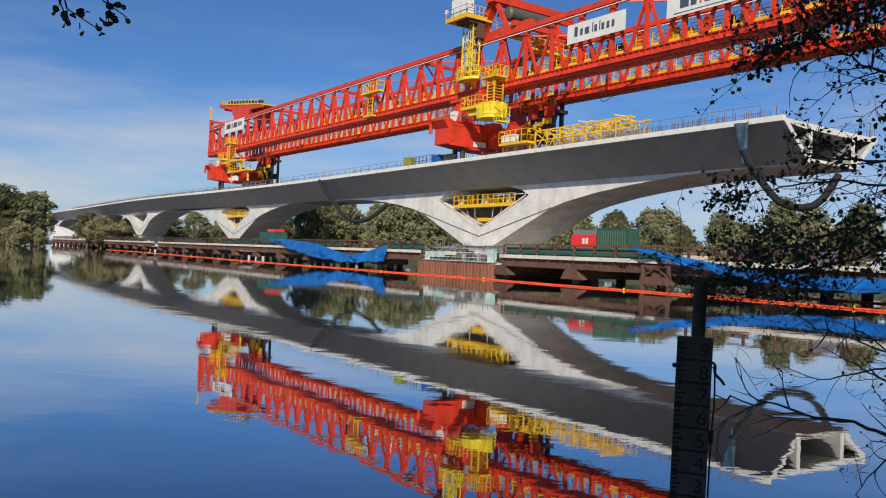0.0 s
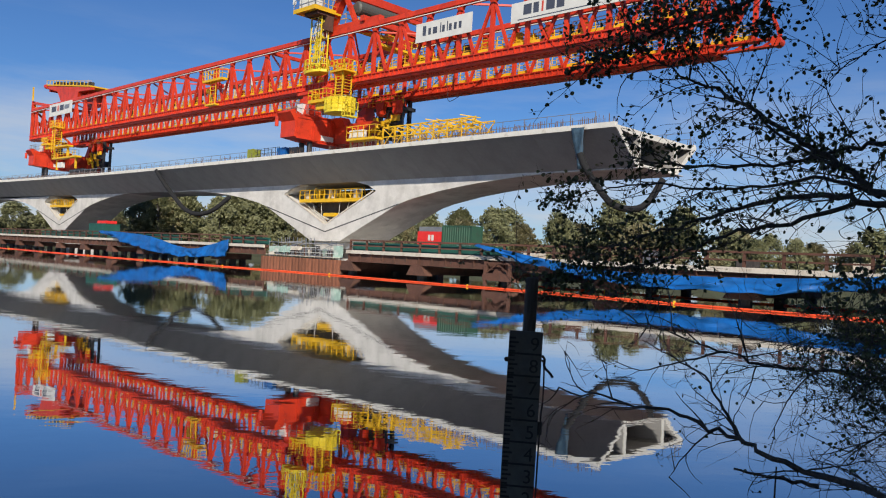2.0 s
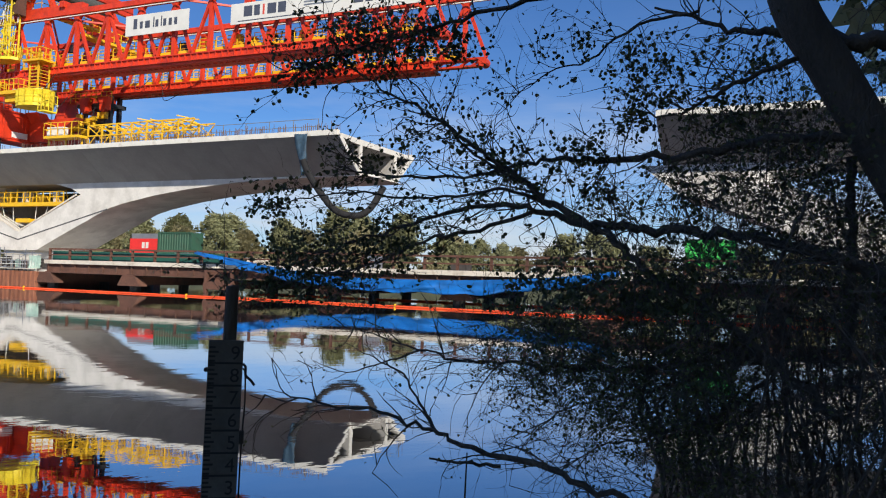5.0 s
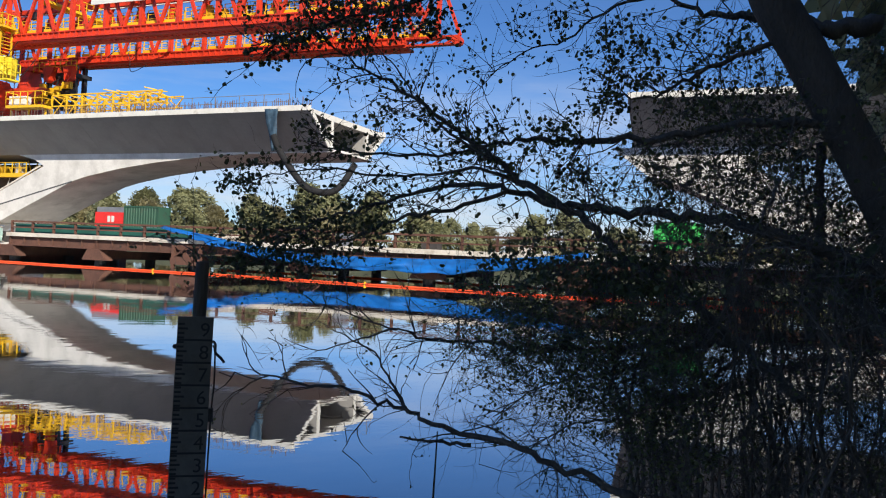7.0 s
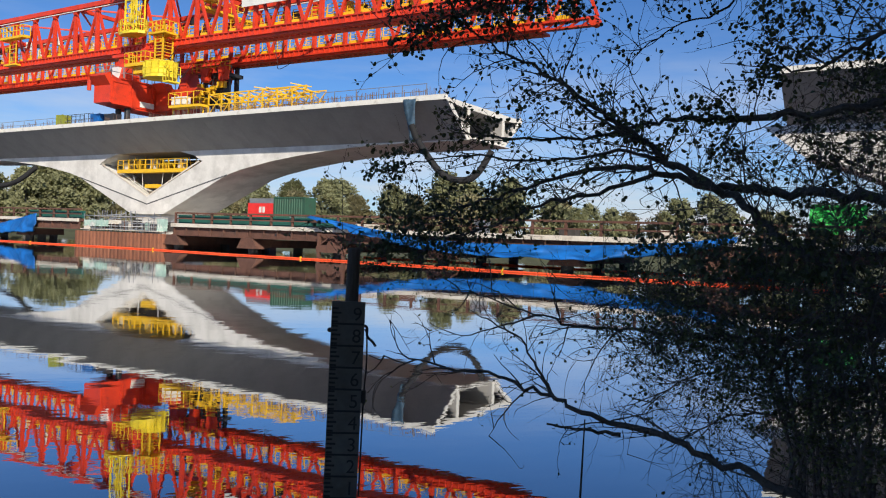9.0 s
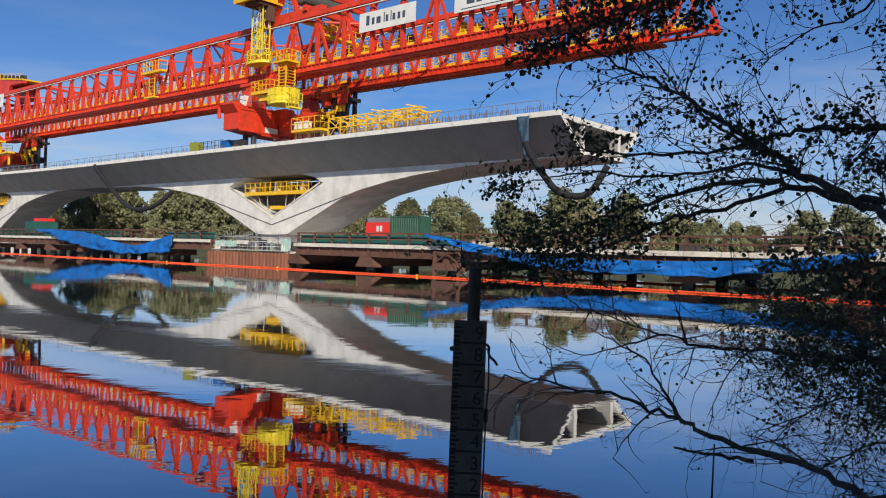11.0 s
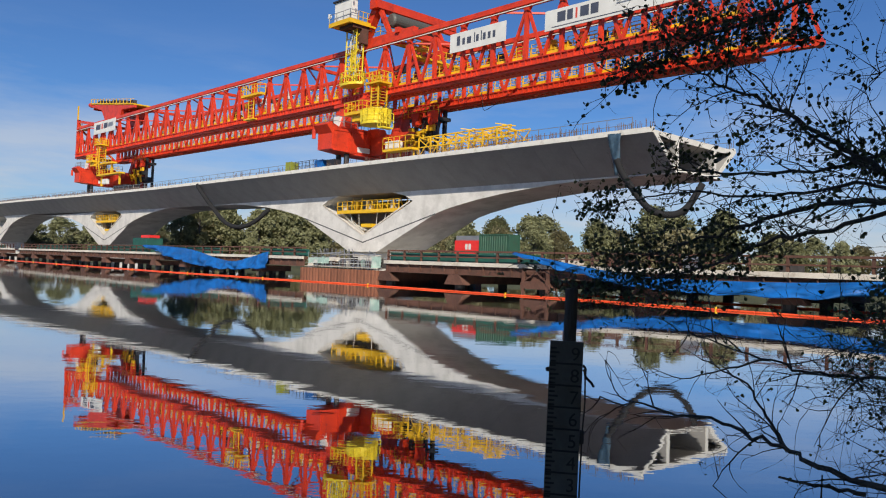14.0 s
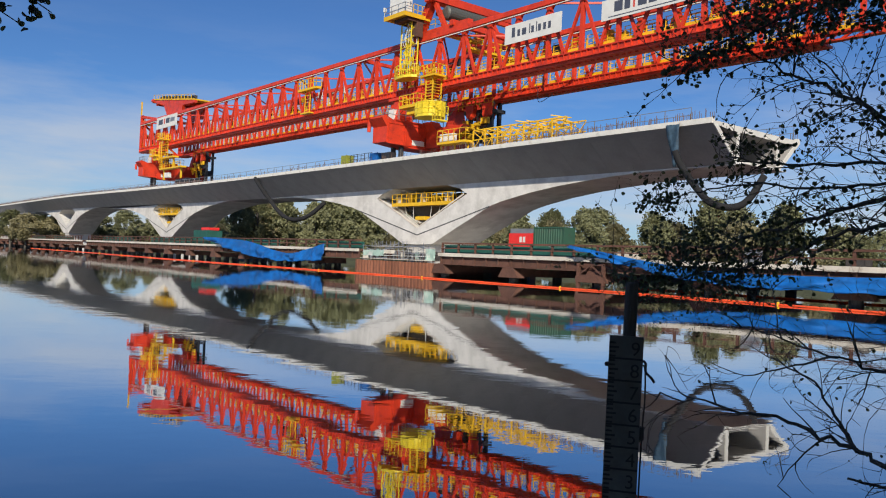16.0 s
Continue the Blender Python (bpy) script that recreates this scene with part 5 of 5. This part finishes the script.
limb([(4.84, 2.77, 2.88), (4.42, 3.11, 2.85), (4.12, 3.39, 2.76), (3.74, 3.71, 2.72), (3.53, 3.91, 2.72), (3.32, 4.12, 2.70), (3.05, 4.38, 2.62), (2.57, 4.76, 2.59), (2.27, 5.03, 2.67)], 0.034, 0.005, 60, 0.45, 0.50)
limb([(4.93, 2.47, 1.96), (4.64, 2.75, 2.08), (4.38, 3.00, 2.17), (4.05, 3.30, 2.24), (3.78, 3.57, 2.26), (3.59, 3.78, 2.28), (3.29, 4.06, 2.37), (3.11, 4.26, 2.41), (2.87, 4.50, 2.35), (2.59, 4.77, 2.22), (2.30, 5.04, 2.09), (2.04, 5.30, 1.96)], 0.045, 0.005, 90, 0.55, 0.50)
limb([(4.45, 2.67, 1.18), (4.18, 2.94, 1.48), (3.95, 3.19, 1.77), (3.77, 3.39, 1.92), (3.61, 3.59, 2.13), (3.54, 3.73, 2.25)], 0.034, 0.024, 26, 0.20, 0.50)
limb([(3.54, 3.73, 2.25), (3.32, 3.92, 2.40), (3.19, 4.06, 2.54), (3.05, 4.20, 2.70), (2.88, 4.36, 2.87), (2.65, 4.56, 3.05), (2.44, 4.75, 3.22), (2.26, 4.91, 3.35)], 0.028, 0.004, 60, 0.40, 0.50)
limb([(3.20, 4.07, 2.54), (2.97, 4.28, 2.72), (2.80, 4.44, 2.94), (2.69, 4.57, 3.17), (2.55, 4.73, 3.36)], 0.012, 0.003, 22, 0.35, 0.50)
limb([(3.33, 3.93, 2.40), (3.12, 4.15, 2.50), (2.89, 4.39, 2.46), (2.58, 4.68, 2.45), (2.32, 4.94, 2.48), (2.09, 5.18, 2.43), (1.89, 5.40, 2.35)], 0.014, 0.003, 46, 0.70, 0.50)
limb([(3.27, 4.03, 2.36), (3.00, 4.28, 2.24), (2.73, 4.54, 2.15), (2.45, 4.80, 1.98), (2.16, 5.07, 1.89), (1.86, 5.34, 1.83), (1.64, 5.56, 1.86)], 0.016, 0.003, 60, 0.80, 0.50)
limb([(3.29, 2.83, 0.68), (3.22, 2.89, 0.72), (2.98, 3.06, 0.82), (2.73, 3.23, 0.93), (2.48, 3.40, 1.00), (2.29, 3.55, 1.09), (2.11, 3.67, 1.14), (1.89, 3.83, 1.20), (1.66, 3.99, 1.23), (1.45, 4.14, 1.24)], 0.026, 0.003, 34, 0.12, 0.40)
limb([(2.57, 3.36, 0.92), (2.41, 3.46, 0.93), (2.25, 3.56, 0.95)], 0.011, 0.006, 3, 0.10, 0.20)
limb([(2.31, 3.58, 1.08), (2.24, 3.66, 1.22), (2.17, 3.73, 1.37), (2.05, 3.84, 1.45), (1.92, 3.95, 1.53)], 0.010, 0.002, 26, 0.25, 0.40)
limb([(4.28, 3.02, 1.47), (4.13, 3.14, 1.45), (3.85, 3.35, 1.42), (3.58, 3.55, 1.38), (3.33, 3.74, 1.38), (3.04, 3.95, 1.39), (2.79, 4.14, 1.40), (2.62, 4.28, 1.44), (2.39, 4.46, 1.52), (2.15, 4.64, 1.59)], 0.022, 0.003, 44, 0.12, 0.45)
limb([(2.59, 4.23, 1.45), (2.43, 4.38, 1.38), (2.21, 4.56, 1.29), (2.04, 4.71, 1.35)], 0.008, 0.002, 16, 0.30, 0.35)
limb([(4.11, 3.13, 1.45), (3.93, 3.37, 1.30), (3.71, 3.63, 1.20), (3.48, 3.90, 1.09), (3.30, 4.13, 0.87)], 0.016, 0.003, 40, 0.10, 0.50)
limb([(4.29, 3.01, 1.33), (4.09, 3.27, 1.09), (3.87, 3.53, 0.95), (3.64, 3.79, 0.84), (3.47, 4.03, 0.62)], 0.016, 0.003, 40, 0.10, 0.50)
limb([(4.58, 2.93, 3.38), (4.33, 3.19, 3.25), (4.15, 3.39, 3.12), (4.03, 3.56, 3.02), (3.90, 3.73, 3.04)], 0.022, 0.005, 30, 0.60, 0.50)
limb([(3.33, 3.86, 3.77), (2.87, 4.20, 3.64), (2.59, 4.43, 3.51), (2.37, 4.63, 3.46), (2.08, 4.86, 3.34), (1.85, 5.06, 3.26)], 0.018, 0.004, 50, 0.80, 0.45)
limb([(4.21, 3.52, 3.73), (3.91, 3.78, 3.66), (3.67, 4.00, 3.43), (3.48, 4.18, 3.35), (3.29, 4.37, 3.16)], 0.012, 0.003, 34, 0.50, 0.50)
limb([(5.04, 2.99, 2.77), (5.01, 2.94, 2.39), (4.95, 2.90, 2.02), (4.88, 2.87, 1.48)], 0.030, 0.035, 10, 0.20, 0.50)
limb([(4.30, 2.76, 2.46), (4.16, 2.81, 2.16), (4.01, 2.87, 1.75), (3.86, 2.93, 1.36)], 0.010, 0.012, 12, 0.10, 0.30)
limb([(5.26, 2.62, 1.64), (5.14, 2.82, 1.85), (5.03, 3.00, 2.28), (5.04, 3.11, 2.67)], 0.020, 0.008, 24, 0.30, 0.50)
spray((2.25, 4.80, 3.47), 0.28, 200)
spray((2.57, 4.47, 3.51), 0.24, 150)
spray((1.97, 4.98, 3.27), 0.19, 100)
spray((2.79, 4.33, 3.49), 0.18, 120)
spray((3.45, 4.14, 3.38), 0.29, 40)
spray((3.66, 4.00, 3.54), 0.23, 54)
spray((3.88, 3.63, 3.21), 0.20, 130)
spray((3.81, 3.67, 3.39), 0.16, 100)
spray((3.80, 3.68, 3.00), 0.16, 90)
spray((2.36, 4.98, 2.02), 0.31, 290)
spray((2.06, 5.17, 2.04), 0.23, 230)
spray((1.92, 5.26, 2.38), 0.17, 150)
spray((2.57, 4.72, 2.13), 0.23, 190)
spray((1.85, 5.31, 1.83), 0.21, 160)
spray((2.17, 5.10, 1.77), 0.27, 180)
spray((1.68, 5.42, 1.86), 0.16, 40)
spray((3.20, 4.07, 2.62), 0.22, 120)
spray((3.00, 4.32, 2.77), 0.22, 80)
spray((2.68, 4.52, 2.90), 0.22, 70)
spray((2.42, 4.82, 2.71), 0.19, 60)
spray((3.50, 3.88, 2.78), 0.22, 110)
spray((3.57, 3.83, 2.53), 0.18, 80)
spray((2.29, 4.90, 2.62), 0.19, 50)
spray((4.45, 3.25, 3.53), 0.33, 60)
spray((5.38, 3.01, 3.20), 0.47, 110)
spray((4.81, 3.26, 2.88), 0.38, 200)
spray((4.40, 3.41, 3.03), 0.22, 160)
spray((4.82, 3.38, 2.59), 0.43, 160)
spray((5.44, 3.09, 2.43), 0.40, 160)
spray((5.19, 3.26, 2.02), 0.55, 160)
spray((5.69, 3.04, 3.62), 0.32, 70)
spray((4.21, 3.54, 2.42), 0.26, 70)
spray((5.40, 2.89, 1.85), 0.46, 160)
spray((5.07, 2.75, 1.13), 0.43, 160)
for bx, by, bz, br, bn in ((2.32, 4.72, 3.52, 0.2, 120), (2.06, 4.9, 3.38, 0.15, 70), (2.5, 4.55, 3.42, 0.16, 90), (1.9, 5.05, 3.2, 0.12, 40), (2.15, 4.85, 3.3, 0.14, 50)):
    spray((bx, by, bz), br, bn)
# the tangle between the trunk and the water
for i in range(7):
    for j in range(9):
        c = Vector((4.83, 3.66, 3.36)) + Vector((0.839, -0.545, 0)) * (0.3 * i + ra.gauss(0, 0.1)) + Vector((0, 0, -1)) * (0.34 * j + ra.gauss(0, 0.1)) + Vector((0.545, 0.839, 0)) * ra.gauss(0, 0.4)
        spray(c, 0.32, (8 + 7 * i) if j < 3 else 12 + 12 * i)
        for _ in range(3 + i if j < 3 else 5 + 2 * i):
            twig(c + Vector((ra.gauss(0, 0.25), ra.gauss(0, 0.25), ra.gauss(0, 0.2))), Vector((ra.gauss(0, 0.7), ra.gauss(0, 0.7), ra.gauss(0.2, 0.9))), ra.uniform(0.4, 0.9), 0.004, 0.25, 2)
# leafy boughs that hide the next span
for i in range(5):
    for j in range(4):
        c = Vector((4.42, 3.82, 3.38)) + Vector((0.839, -0.545, 0)) * (0.24 * i + ra.gauss(0, 0.05)) + Vector((0, 0, -1)) * (0.25 * j + ra.gauss(0, 0.05)) + Vector((0.545, 0.839, 0)) * ra.gauss(0, 0.2)
        spray(c, 0.2, 20 if j < 2 else 14)
        for _ in range(2):
            twig(c, Vector((ra.gauss(0.3, 0.7), ra.gauss(-0.2, 0.7), ra.gauss(0, 0.6))), ra.uniform(0.3, 0.7), 0.004, 0.3, 2)
# bare drooping twigs low over the water, thickening towards the bank
for _ in range(250):
    t = ra.random() ** 0.45
    a = Vector((3.2 + 2.6 * t + ra.gauss(0, 0.25), 5.2 - 2.0 * t + ra.gauss(0, 0.35), ra.uniform(0.9, 1.6)))
    twig(a, Vector((ra.gauss(-0.3, 0.6), ra.gauss(0.2, 0.5), ra.gauss(-0.5, 0.5))), ra.uniform(0.3, 0.75), 0.003, 0.1, 2)
for _ in range(900):
    az = radians(41 + 23 * ra.random() ** 0.6)
    d = ra.uniform(4.3, 6.8)
    a = Vector((d * math.sin(az), d * math.cos(az), ra.uniform(0.3, 2.5)))
    twig(a, Vector((ra.gauss(-0.2, 0.6), ra.gauss(0.1, 0.6), ra.gauss(-0.2, 0.7))), ra.uniform(0.35, 0.8), 0.0035, 0.25, 2)
for _ in range(100):
    az = radians(50 + 9 * ra.random())
    d = ra.uniform(5.0, 6.2)
    a = Vector((d * math.sin(az), d * math.cos(az), ra.uniform(2.25, 2.95)))
    twig(a, Vector((ra.gauss(0, 0.7), ra.gauss(0, 0.6), ra.gauss(0, 0.6))), ra.uniform(0.3, 0.6), 0.0035, 0.5, 2)
for _ in range(170):
    az = radians(34 + 11 * ra.random() ** 0.7)
    d = ra.uniform(4.6, 6.0)
    a = Vector((d * math.sin(az), d * math.cos(az), ra.uniform(1.15, 1.75)))
    twig(a, Vector((ra.gauss(-0.3, 0.6), ra.gauss(0.2, 0.5), ra.gauss(-0.1, 0.4))), ra.uniform(0.25, 0.55), 0.003, 0.15, 2)
for _ in range(60):
    az = radians(48 + 16 * ra.random() ** 0.7)
    d = ra.uniform(4.6, 6.6)
    a = Vector((d * math.sin(az), d * math.cos(az), -0.2))
    pts = [a + Vector((ra.gauss(0, 0.06) - 0.05 * k, ra.gauss(0, 0.06), 0.34 * k)) for k in range(7)]
    TWIGS.tube(pts, [0.012, 0.011, 0.01, 0.009, 0.008, 0.006, 0.003], 4, False)
# the dense drooping bough low over the water
for _ in range(300):
    t = ra.random() ** 0.6
    az = radians(37 + 16 * t)
    d = ra.uniform(4.2, 5.6)
    low = 1.2 - 0.75 * max(0.0, t - 0.3)
    spray((d * math.sin(az), d * math.cos(az), ra.uniform(low, 1.62)), 0.22, 12)
for _ in range(130):
    az, d = radians(37 + 14 * ra.random() ** 0.7), ra.uniform(4.3, 5.8)
    spray((d * math.sin(az), d * math.cos(az), ra.uniform(1.5, 1.98)), 0.2, 12)
for _ in range(70):
    az = radians(48 + 18 * ra.random() ** 0.65)
    d = ra.uniform(4.6, 7.2)
    c = Vector((d * math.sin(az), d * math.cos(az), ra.uniform(0.15, 1.75)))
    spray(c, 0.26, 12)
part("twig", TWIGS, BARK, alder)["kind"] = "stuff"
part("leaves", LEAVES, LEAF_NEAR, alder)["kind"] = "stuff"

# hanging twig ends of the tree over the path
TWIGS, LEAVES = Geo(), Geo()
for pts in ([(-1.42, 2.5, 3.2), (-1.29, 2.59, 2.67), (-1.19, 2.59, 2.61)], [(-1.42, 2.5, 3.2), (-1.32, 2.59, 2.70), (-1.29, 2.59, 2.64)], [(-1.42, 2.5, 3.2), (-1.17, 2.59, 2.70), (-1.09, 2.59, 2.65)], [(-1.42, 2.5, 3.2), (-1.15, 2.59, 2.69), (-1.15, 2.59, 2.62)]):
    TWIGS.tube(pts, [0.004, 0.0028, 0.0018], 5, False)
    for k in range(10):
        a, b = Vector(pts[1]), Vector(pts[2])
        f = ra.uniform(0.3, 1.1)
        leaf(a + (b - a) * f + Vector((ra.gauss(0, 0.014), ra.gauss(0, 0.014), ra.gauss(0, 0.014))), ra.uniform(0.02, 0.034))
sprig = thing("hanging_branch", "leafy branch end hanging down over the water's edge", "branch", T(0, 0, 0))
TWIGS.tube([(-1.42, 2.5, 3.2), (-1.7, 1.2, 4.2), (-2.4, -1.6, 5.2), (-2.6, -4.0, 5.0)], [0.006, 0.015, 0.03, 0.05], 6)
part("twig", TWIGS, BARK, sprig)
part("leaves", LEAVES, LEAF_NEAR, sprig)["kind"] = "stuff"

# undergrowth on the bank
TWIGS, LEAVES = Geo(), Geo()
for _ in range(2200):
    x = ra.uniform(5.2, 17.0)
    y = 0.55 * (x - 4.7) + 1.1 - abs(ra.gauss(0, 0.9))
    if ra.random() < 0.5:
        continue
    z = max(0.0, ground_height(x, y)) - 0.1
    top = ra.uniform(0.7, 2.5)
    lean = Vector((ra.gauss(-0.2, 0.55), ra.gauss(0.15, 0.5), 0))
    pts = [Vector((x, y, z)) + lean * (k / 4) ** 1.6 * top * 0.6 + Vector((ra.gauss(0, 0.05), ra.gauss(0, 0.05), top * k / 4)) for k in range(5)]
    TWIGS.tube(pts, [0.012, 0.01, 0.008, 0.006, 0.003], 4, False)
    for k in range(6):
        twig(pts[ra.randrange(1, 5)], Vector((ra.gauss(0, 1), ra.gauss(0, 1), ra.gauss(0.3, 0.6))), ra.uniform(0.3, 0.8), 0.003, 0.9, 1)
    for k in range(4):
        leaf(pts[ra.randrange(1, 5)] + Vector((ra.gauss(0, 0.2), ra.gauss(0, 0.2), ra.gauss(0, 0.2))), ra.uniform(0.07, 0.15))
under = thing("undergrowth", "dense dark scrub of stems and leaves on the near bank", "undergrowth", T(0, 0, 0), kind="stuff")
part("stems", TWIGS, BARK, under)["kind"] = "stuff"
part("leaves", LEAVES, LEAF_NEAR, under)["kind"] = "stuff"
# ---- trees ----
def tree_mesh(seed, height, spread, leaf, n_clumps=60, per=45, size=0.34, lift=0.22):
    """Trunk and limbs, and a crown of many leaf sprays in uneven clumps."""
    r = random.Random(seed)
    wood, crown = Geo(), Geo()
    top = height * 0.8
    lean = (r.uniform(-0.4, 0.4), r.uniform(-0.4, 0.4))
    trunk = [(lean[0] * k / 5, lean[1] * k / 5, -0.5 + (top + 0.5) * k / 5) for k in range(6)]
    wood.tube(trunk, [height * 0.024 * (1 - 0.16 * k) for k in range(6)], 8)
    for c in range(n_clumps):
        h = r.uniform(lift, 1.0)
        prof = math.sin(math.pi * min(1, (h - lift) / (1 - lift) * 0.86 + 0.14)) ** 0.6
        a = r.uniform(0, 2 * math.pi)
        rad = spread * prof * r.uniform(0.35, 1.0)
        centre = Vector((rad * math.cos(a), rad * math.sin(a), h * height))
        base = Vector((lean[0] * h * 0.6, lean[1] * h * 0.6, max(0.1, h * height * 0.72)))
        if c % 3 == 0:
            wood.tube([base, (base + centre) / 2 + Vector((0, 0, 0.3)), centre], [height * 0.007, height * 0.005, height * 0.002], 5)
        cs = spread * r.uniform(0.16, 0.34)
        for _ in range(per):
            d = Vector((r.gauss(0, 1), r.gauss(0, 1), r.gauss(0, 0.75)))
            d = d.normalized() * cs * r.uniform(0.5, 1.08)
            p = centre + d
            u = Vector((r.gauss(0, 1), r.gauss(0, 1), r.gauss(0, 1))).normalized()
            v = u.orthogonal().normalized()
            s = size * r.uniform(0.6, 1.5)
            crown.add([p - u * s, p + v * s * 0.6, p + u * s, p - v * s * 0.6], [(0, 1, 2, 3)])
    return wood.mesh("trunk", BARK), crown.mesh("crown", leaf)


KINDS = [(tree_mesh(11, 13, 4.6, LEAF_FAR, 80, 60), "broad leafy green tree on the far bank"), (tree_mesh(12, 15, 4.2, LEAF_FAR, 80, 60), "tall leafy green tree on the far bank"),
         (tree_mesh(13, 11, 4.8, LEAF_OLIVE, 80, 60), "olive tree turning to autumn on the far bank"), (tree_mesh(14, 8, 4.2, LEAF_OLIVE, 70, 60, lift=0.05), "low olive bush on the far bank")]


def tree(kind, m, label="", group="trees on the far bank"):
    (wood, crown), lab = KINDS[kind]
    t = thing("tree", label or lab, "tree", m, group)
    part("trunk", wood, None, t)
    part("crown", crown, None, t)
    return t


rt = random.Random(21)
# bearing in degrees, distance, size and kind
TALL = ((-10.2, 196, 0.85, 0), (-9.0, 193, 0.98, 0), (-7.9, 197, 1.15, 2), (-7.1, 194, 0.98, 1), (-4.9, 193, 1.0, 0), (-4.0, 196, 1.0, 1), (-3.0, 194, 1.04, 1), (-2.0, 197, 1.08, 0), (-1.1, 195, 0.95, 0), (-0.2, 199, 0.85, 2))


def on_bank(x, y, s, kind, group="trees on the far bank", label=""):
    p = SITE @ Vector((x, y, 0))
    s *= 0.72 if x > 12 else 1.0      # the bank is lower wooded towards the near end
    tree(kind, T(p.x, p.y, max(0.3, ground_height(p.x, p.y)) - 0.2) @ Matrix.Rotation(rt.uniform(0, 6.28), 4, "Z") @ Matrix.Diagonal((s * rt.uniform(0.9, 1.15), s * rt.uniform(0.9, 1.15), s, 1)), label, group)


x = -330.0
while x < 260:
    on_bank(x, rt.uniform(56, 70), rt.uniform(0.62, 0.92), rt.choice((0, 1, 0, 2)))
    on_bank(x + 4, rt.uniform(72, 86), rt.uniform(0.7, 1.0), rt.choice((0, 2, 0, 2)))
    on_bank(x + 2, rt.uniform(44, 52), rt.uniform(0.4, 0.62), 3)
    x += rt.uniform(5.5, 8.5)
# the tall group behind the second arch
for az, far, s, k in TALL:
    tree(k, T(far * math.sin(radians(az)), far * math.cos(radians(az)), 0.5) @ Matrix.Rotation(rt.uniform(0, 6), 4, "Z") @ Matrix.Diagonal((s, s, s, 1)), "tall dense tree standing behind the viaduct arch")
for k in range(16):
    az, far, sz = radians(-24.5 + 0.85 * k), rt.uniform(262, 285), rt.uniform(0.62, 0.92)
    tree((0, 2, 1, 2)[k % 4], T(far * math.sin(az), far * math.cos(az), 0.4) @ Matrix.Rotation(rt.uniform(0, 6), 4, "Z") @ Matrix.Diagonal((sz * 1.3, sz * 1.3, sz, 1)), "pale distant tree beyond the viaduct arches")
# the big clump past the viaduct's far end
for px, py, s, k in ((-113, 216, 1.0, 1), (-117, 222, 1.05, 0), (-121, 214, 1.1, 1), (-114, 209, 0.75, 3), (-118, 210, 0.8, 3), (-126, 220, 1.2, 0), (-123, 211, 1.0, 3), (-110, 212, 0.55, 3), (-130, 209, 1.1, 3), (-119, 217, 1.05, 0), (-135, 218, 1.2, 0)):
    tree(k, T(px, py, 0.1) @ Matrix.Rotation(rt.uniform(0, 6), 4, "Z") @ Matrix.Diagonal((s * 1.15, s * 1.15, s, 1)), "dense leafy tree at the lake's far corner", "trees at the far corner")
# trees along the path behind, which keep the near bank in shade
# the last three, out of view to the right, are added to shade the jetty
for px, py, s in ((-13, -9, 1.2), (-7, -7.5, 1.15), (-1, -8, 1.2), (4.5, -7, 1.2), (9.5, -5.5, 1.15), (14, -3.5, 1.2), (-4, -13, 1.3), (2, -13.5, 1.35), (8, -12, 1.3), (14, -10, 1.3), (19, -2, 1.2), (-10, -14, 1.3), (20, -8, 1.3), (12, 0.5, 0.9), (17, 5, 1.0), (34, 11, 1.0), (39, 13, 1.15), (29, 8.5, 1.0)):
    tree(0 if px % 2 else 1, T(px, py, 0.3) @ Matrix.Rotation(rt.uniform(0, 6), 4, "Z") @ Matrix.Diagonal((s, s, s, 1)), "tall leafy tree out of view, placed for its shade", "trees on the near bank")
